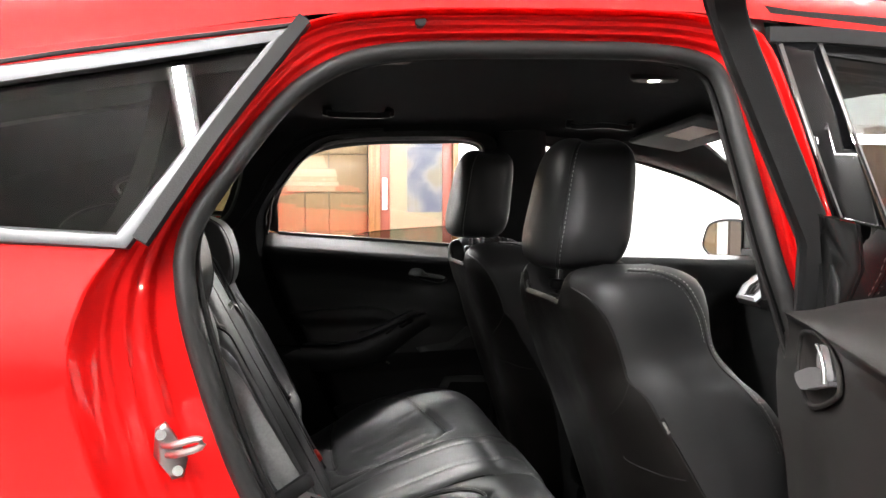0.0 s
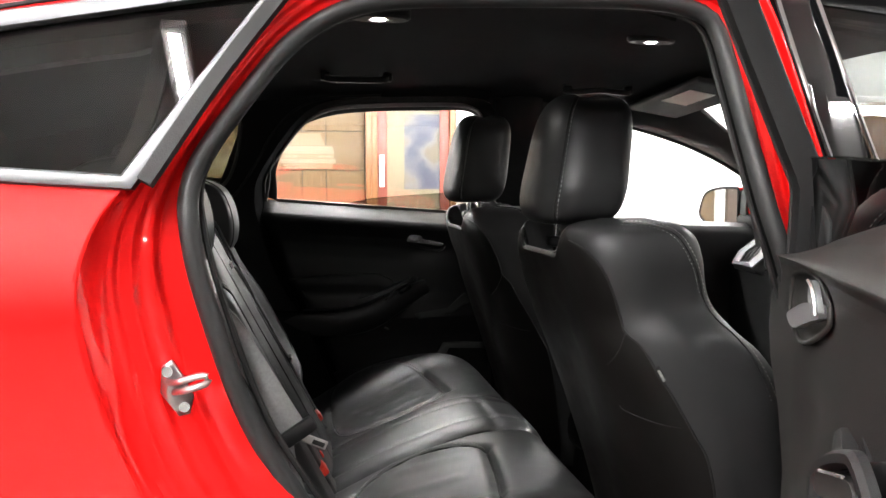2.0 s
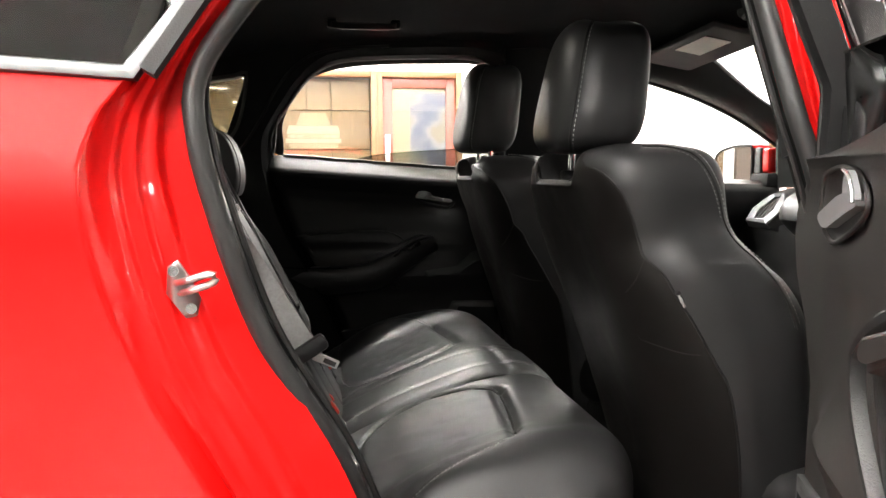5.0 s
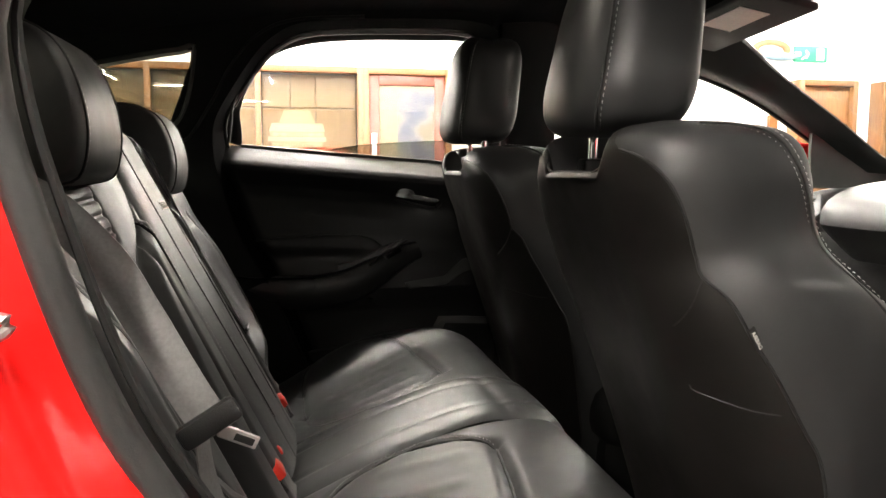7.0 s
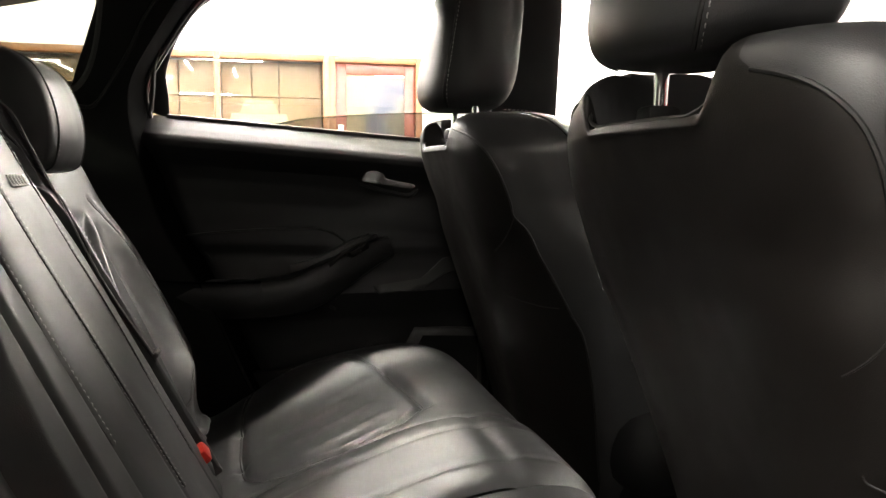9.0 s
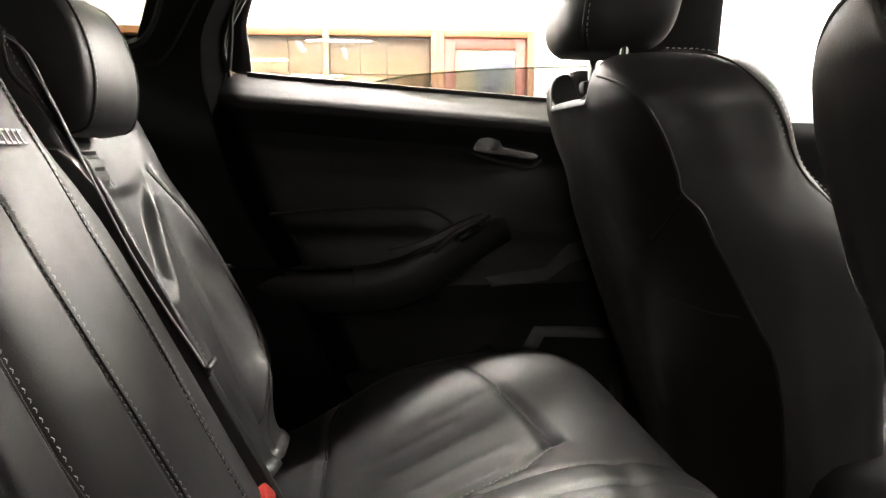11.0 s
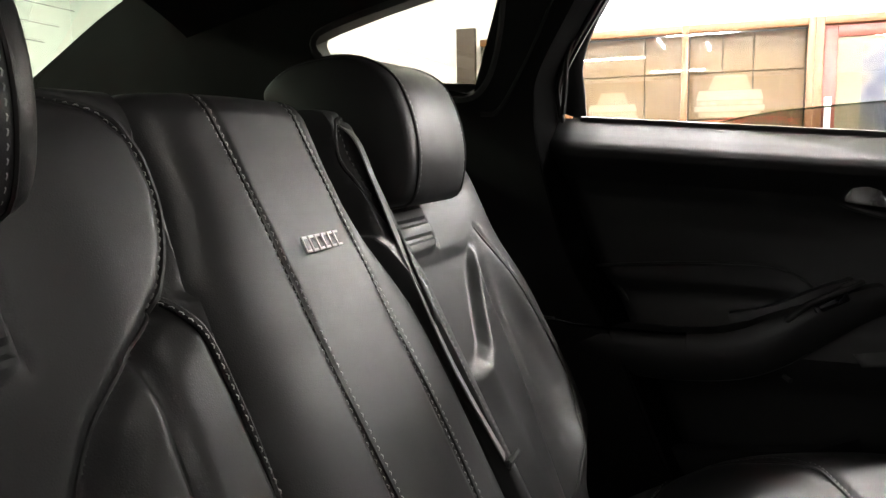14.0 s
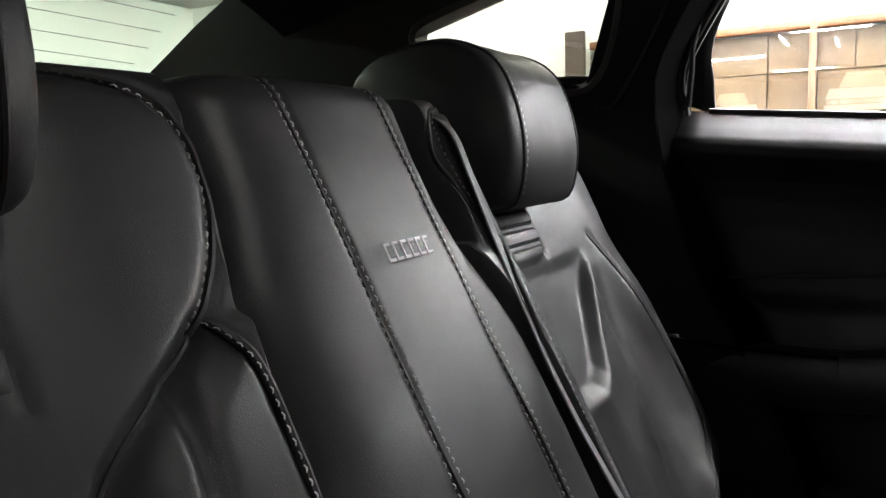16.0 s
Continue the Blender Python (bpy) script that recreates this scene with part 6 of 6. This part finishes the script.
def showcase(xa, xb, joints):
    u = thing("showcase", "glazed wooden showcase with veneered back panels against the wall", "cabinet", ((xa + xb) / 2, 7.2, 0), group="showcases")
    part("post", rbox((xb - 0.03, CY, CT / 2), (0.06, 0.10, CT), 0.004), WOOD_FRAME, u)
    part("top_rail", rbox(((xa + xb) / 2 - 0.03, CY, CT - 0.035), (xb - xa - 0.06, 0.10, 0.07), 0.004), WOOD_FRAME, u)
    part("bottom_rail", rbox(((xa + xb) / 2 - 0.03, CY, 0.10), (xb - xa - 0.06, 0.10, 0.20), 0.004), WOOD_FRAME, u)
    xs = [xa] + joints + [xb - 0.06]
    for a, b in zip(xs[:-1], xs[1:]):
        for z0, z1 in ((0.2, 0.75), (0.75, 1.19), (1.19, 1.63), (1.63, 1.985)):
            part("panel", rbox(((a + b) / 2, 7.265, (z0 + z1) / 2), (b - a - 0.008, 0.02, z1 - z0 - 0.008), 0.003, 1), WOOD_PANEL, u)
    part("backing", rbox(((xa + xb) / 2, 7.285, CT / 2), (xb - xa, 0.012, CT), 0), PIPING, u)
    part("glass_pane", rbox(((xa + xb) / 2 - 0.03, CY - 0.02, 1.09), (xb - xa - 0.06, 0.006, 1.78), 0), CLEAR, u, "clear cabinet glass").visible_shadow = False


for (xa, xb), joints in zip(BAYS, ([-1.83], [-0.62], [0.09, 0.36])):
    showcase(xa, xb, joints)


def car_reflection(xc, zc, w):
    """A car's front mirrored in the showcase glass, painted as pale flat shapes behind it."""
    t = thing("reflected_car", "pale flat shapes painted as a car front reflected in the showcase", "picture", (xc, 7.24, zc))
    k = w / 0.64

    def pl(name, pts, m, y):
        part(name, sheet([(xc + k * a, zc + k * b) for a, b in pts], [], lambda x, z: (x, y, z), 0.2), m, t, smooth=0)

    pl("reflected_roof", [(-0.20, 0.05), (-0.14, 0.19), (0.14, 0.19), (0.20, 0.05)], PALE_DARK, 7.248)
    pl("reflected_bonnet", [(-0.31, -0.05), (-0.28, 0.045), (0.28, 0.045), (0.31, -0.05)], PALE, 7.246)
    pl("reflected_grille", [(-0.30, -0.055), (-0.30, -0.10), (0.30, -0.10), (0.30, -0.055)], PALE_DARK, 7.244)
    for a in (-0.24, -0.15, 0.15, 0.24):
        pl("reflected_lamp", [(a + 0.032 * np.cos(q), -0.078 + 0.02 * np.sin(q)) for q in np.linspace(0, 2 * np.pi, 12, endpoint=False)], PALE, 7.242)
    pl("reflected_bumper", [(-0.32, -0.105), (-0.32, -0.16), (0.32, -0.16), (0.32, -0.105)], PALE, 7.244)
    pl("reflected_valance", [(-0.29, -0.165), (-0.27, -0.22), (0.27, -0.22), (0.29, -0.165)], PALE_DARK, 7.244)


car_reflection(0.16, 1.42, 0.62)
car_reflection(-0.93, 1.33, 0.50)


def panelled_door(name, xa, xb, frame_m, label, poster):
    d = thing(name, label, "door", ((xa + xb) / 2, 7.2, 0), kind="structure")
    ft = 0.07
    for x in (xa + ft / 2, xb - ft / 2):
        part("door_post", rbox((x, 7.19, 1.03), (ft, 0.22, 2.06), 0.004), WOOD_FRAME if poster else frame_m, d)
    part("door_head", rbox(((xa + xb) / 2, 7.19, 2.025), (xb - xa - 2 * ft, 0.22, 0.07), 0.004), WOOD_FRAME if poster else frame_m, d)
    a, b = xa + ft + 0.004, xb - ft - 0.004
    if poster:
        for x in (a + 0.055, b - 0.055):
            part("stile", rbox((x, 7.15, 1.0), (0.11, 0.045, 1.98), 0.004), frame_m, d)
        for z, h in ((1.935, 0.11), (0.16, 0.30)):
            part("rail", rbox(((a + b) / 2, 7.15, z), (b - a - 0.22, 0.045, h), 0.004), frame_m, d)
        part("poster", rbox(((a + b) / 2, 7.158, 1.10), (b - a - 0.22, 0.006, 1.58), 0), PALE, d, "pale frosted panel")
        part("print", rbox(((a + b) / 2 + 0.10, 7.1525, 1.40), (b - a - 0.42, 0.003, 0.86), 0), POSTER, d, "blurred blue and cream picture")
        part("pane", rbox(((a + b) / 2, 7.146, 1.10), (b - a - 0.22, 0.004, 1.58), 0), CLEAR, d).visible_shadow = False
        part("push_plate", rbox((a + 0.05, 7.123, 1.18), (0.055, 0.006, 0.36), 0.002), WHITE_PLASTIC, d, "white push plate")
    else:
        part("door_leaf", rbox(((a + b) / 2, 7.17, 1.0), (b - a, 0.045, 1.98), 0.004), frame_m, d)
        part("door_panel", rbox(((a + b) / 2, 7.15, 1.45), (b - a - 0.24, 0.012, 0.80), 0.006), frame_m, d)
        part("door_handle", sweep([(a + 0.06, 7.11, 1.02), (a + 0.18, 7.11, 1.02)], 0.01), SATIN, d)
    return d


panelled_door("door_1", 0.86, 1.84, WOOD_RED, "red-brown wooden door with a picture behind glass", True)
panelled_door("door_2", 6.12, 6.93, WOOD_BROWN, "brown wooden door in a wooden frame", False)
panelled_door("door_3", 7.27, 8.08, WOOD_BROWN, "brown wooden door in a wooden frame", False)
flat("trim", rbox((5.90, 7.27, 0.82), (0.11, 0.06, 1.64), 0.004), WOOD_FRAME, "orange wooden post on the wall")

sign = thing("exit_sign", "green and white emergency exit sign on the wall", "sign", (6.4, 7.29, 2.39))
part("sign_board", rbox((6.39, 7.288, 2.39), (0.46, 0.02, 0.19), 0.003), GREEN, sign)
part("sign_figure", join(rbox((6.33, 7.275, 2.42), (0.03, 0.004, 0.03), 0.001), rbox((6.34, 7.275, 2.375), (0.03, 0.004, 0.07), 0.001, 1, Euler((0, 0.4, 0)).to_matrix()),
                         rbox((6.30, 7.275, 2.35), (0.09, 0.004, 0.02), 0.001, 1, Euler((0, -0.6, 0)).to_matrix())), WHITE_PLASTIC, sign)
part("sign_door", rbox((6.52, 7.275, 2.39), (0.10, 0.004, 0.14), 0.001), WHITE_PLASTIC, sign)
part("sign_arrow", rbox((6.21, 7.275, 2.39), (0.08, 0.004, 0.05), 0.001), WHITE_PLASTIC, sign)

plaque = thing("wall_plaque", "oval tan and blue-grey painted plaque on the wall", "plaque", (5.85, 7.29, 2.40))


def oval(cx, cz, a, b, y, hole=None):
    out = [(cx + a * np.cos(t), cz + b * np.sin(t)) for t in np.linspace(0, 2 * np.pi, 40, endpoint=False)]
    return sheet(out, [hole] if hole else [], lambda x, z: (x, y, z), 0.1), out


inner = [(5.84 + 0.17 * np.cos(t), 2.42 + 0.065 * np.sin(t)) for t in np.linspace(0, 2 * np.pi, 30, endpoint=False)]
part("plaque_ring", oval(5.84, 2.43, 0.26, 0.12, 7.27, inner)[0], BRONZE, plaque, solid=0.02)
part("plaque_band", oval(5.95, 2.35, 0.24, 0.05, 7.262)[0], BLUEGREY, plaque, solid=0.01)

flat("column", rbox((-2.40, 7.06, 1.2), (0.2, 0.06, 1.95), 0.004), mat("dark_brown_post", (0.06, 0.045, 0.035), 0.5), "dark brown post before the wall")

# floor tiles: those near the car are single pieces, the rest is one sheet
floor = flat("floor", rbox(((X0 + X1) / 2, (Y0 + Y1) / 2, -0.008), (X1 - X0, Y1 - Y0, 0.004), 0), FLOOR, "pale grey tiled showroom floor")
tile = bpy.data.meshes.new("tile")
tg = rbox((0, 0, 0), (0.594, 0.594, 0.012), 0.003, 1)
tile.from_pydata(tg.v, [], tg.f)
tile.materials.append(FLOOR)
for i in range(16):
    for j in range(16):
        t = new("tile", tile)
        t.parent = floor
        t.location = (-4.2 + 0.6 * i, -4.8 + 0.6 * j, 0.001)
tyre_m = mat("tyre_rubber", (0.02, 0.02, 0.02), 0.8)
for x in (-0.95, 1.75):
    for sgn in (1, -1):
        path = [(x + 0.25 * np.cos(t), sgn * 0.66, 0.32 + 0.25 * np.sin(t)) for t in np.linspace(0, 2 * np.pi, 40, endpoint=False)]
        w = part("wheel", sweep(path, profile=[(-0.09, -0.05), (-0.10, 0.0), (-0.08, 0.06), (0.08, 0.06), (0.10, 0.0), (0.09, -0.05)], closed=True, up=(0, 1, 0)), tyre_m, car, "black tyre")
        part("rim", sweep([(x, sgn * 0.60, 0.32), (x, sgn * 0.72, 0.32)], 0.20, sides=30, up=(0, 0, 1)), SATIN, w)
part("bonnet", grid(np.array([[(1.74 + 0.9 * s, v * (0.68 - 0.06 * s * s), 0.95 - 0.18 * s**2 - 0.05 * abs(v) ** 3) for v in np.linspace(-1, 1, 17)] for s in np.linspace(0, 1, 12)])), RED, car, "glossy red bonnet")
wing = np.array([[(1.60 + 1.05 * s, 0.68 - 0.06 * s * s + out, 0.905 - 0.19 * s * s - drop) for out, drop in ((0.0, 0.0), (0.022, 0.015), (0.035, 0.06), (0.04, 0.25), (0.03, 0.45), (0.01, 0.58))] for s in np.linspace(0, 1, 16)])
both(grid(wing), "front_wing", RED, car)
part("tailgate_skin", rbox((-1.262, 0, 0.80), (0.03, 1.40, 0.40), 0.012), RED, car)
part("front_bumper", rbox((2.66, 0, 0.50), (0.16, 1.34, 0.46), 0.06, 3), RED, car)
part("rear_bumper", rbox((-1.30, 0, 0.55), (0.16, 1.40, 0.5), 0.06, 3), RED, car)
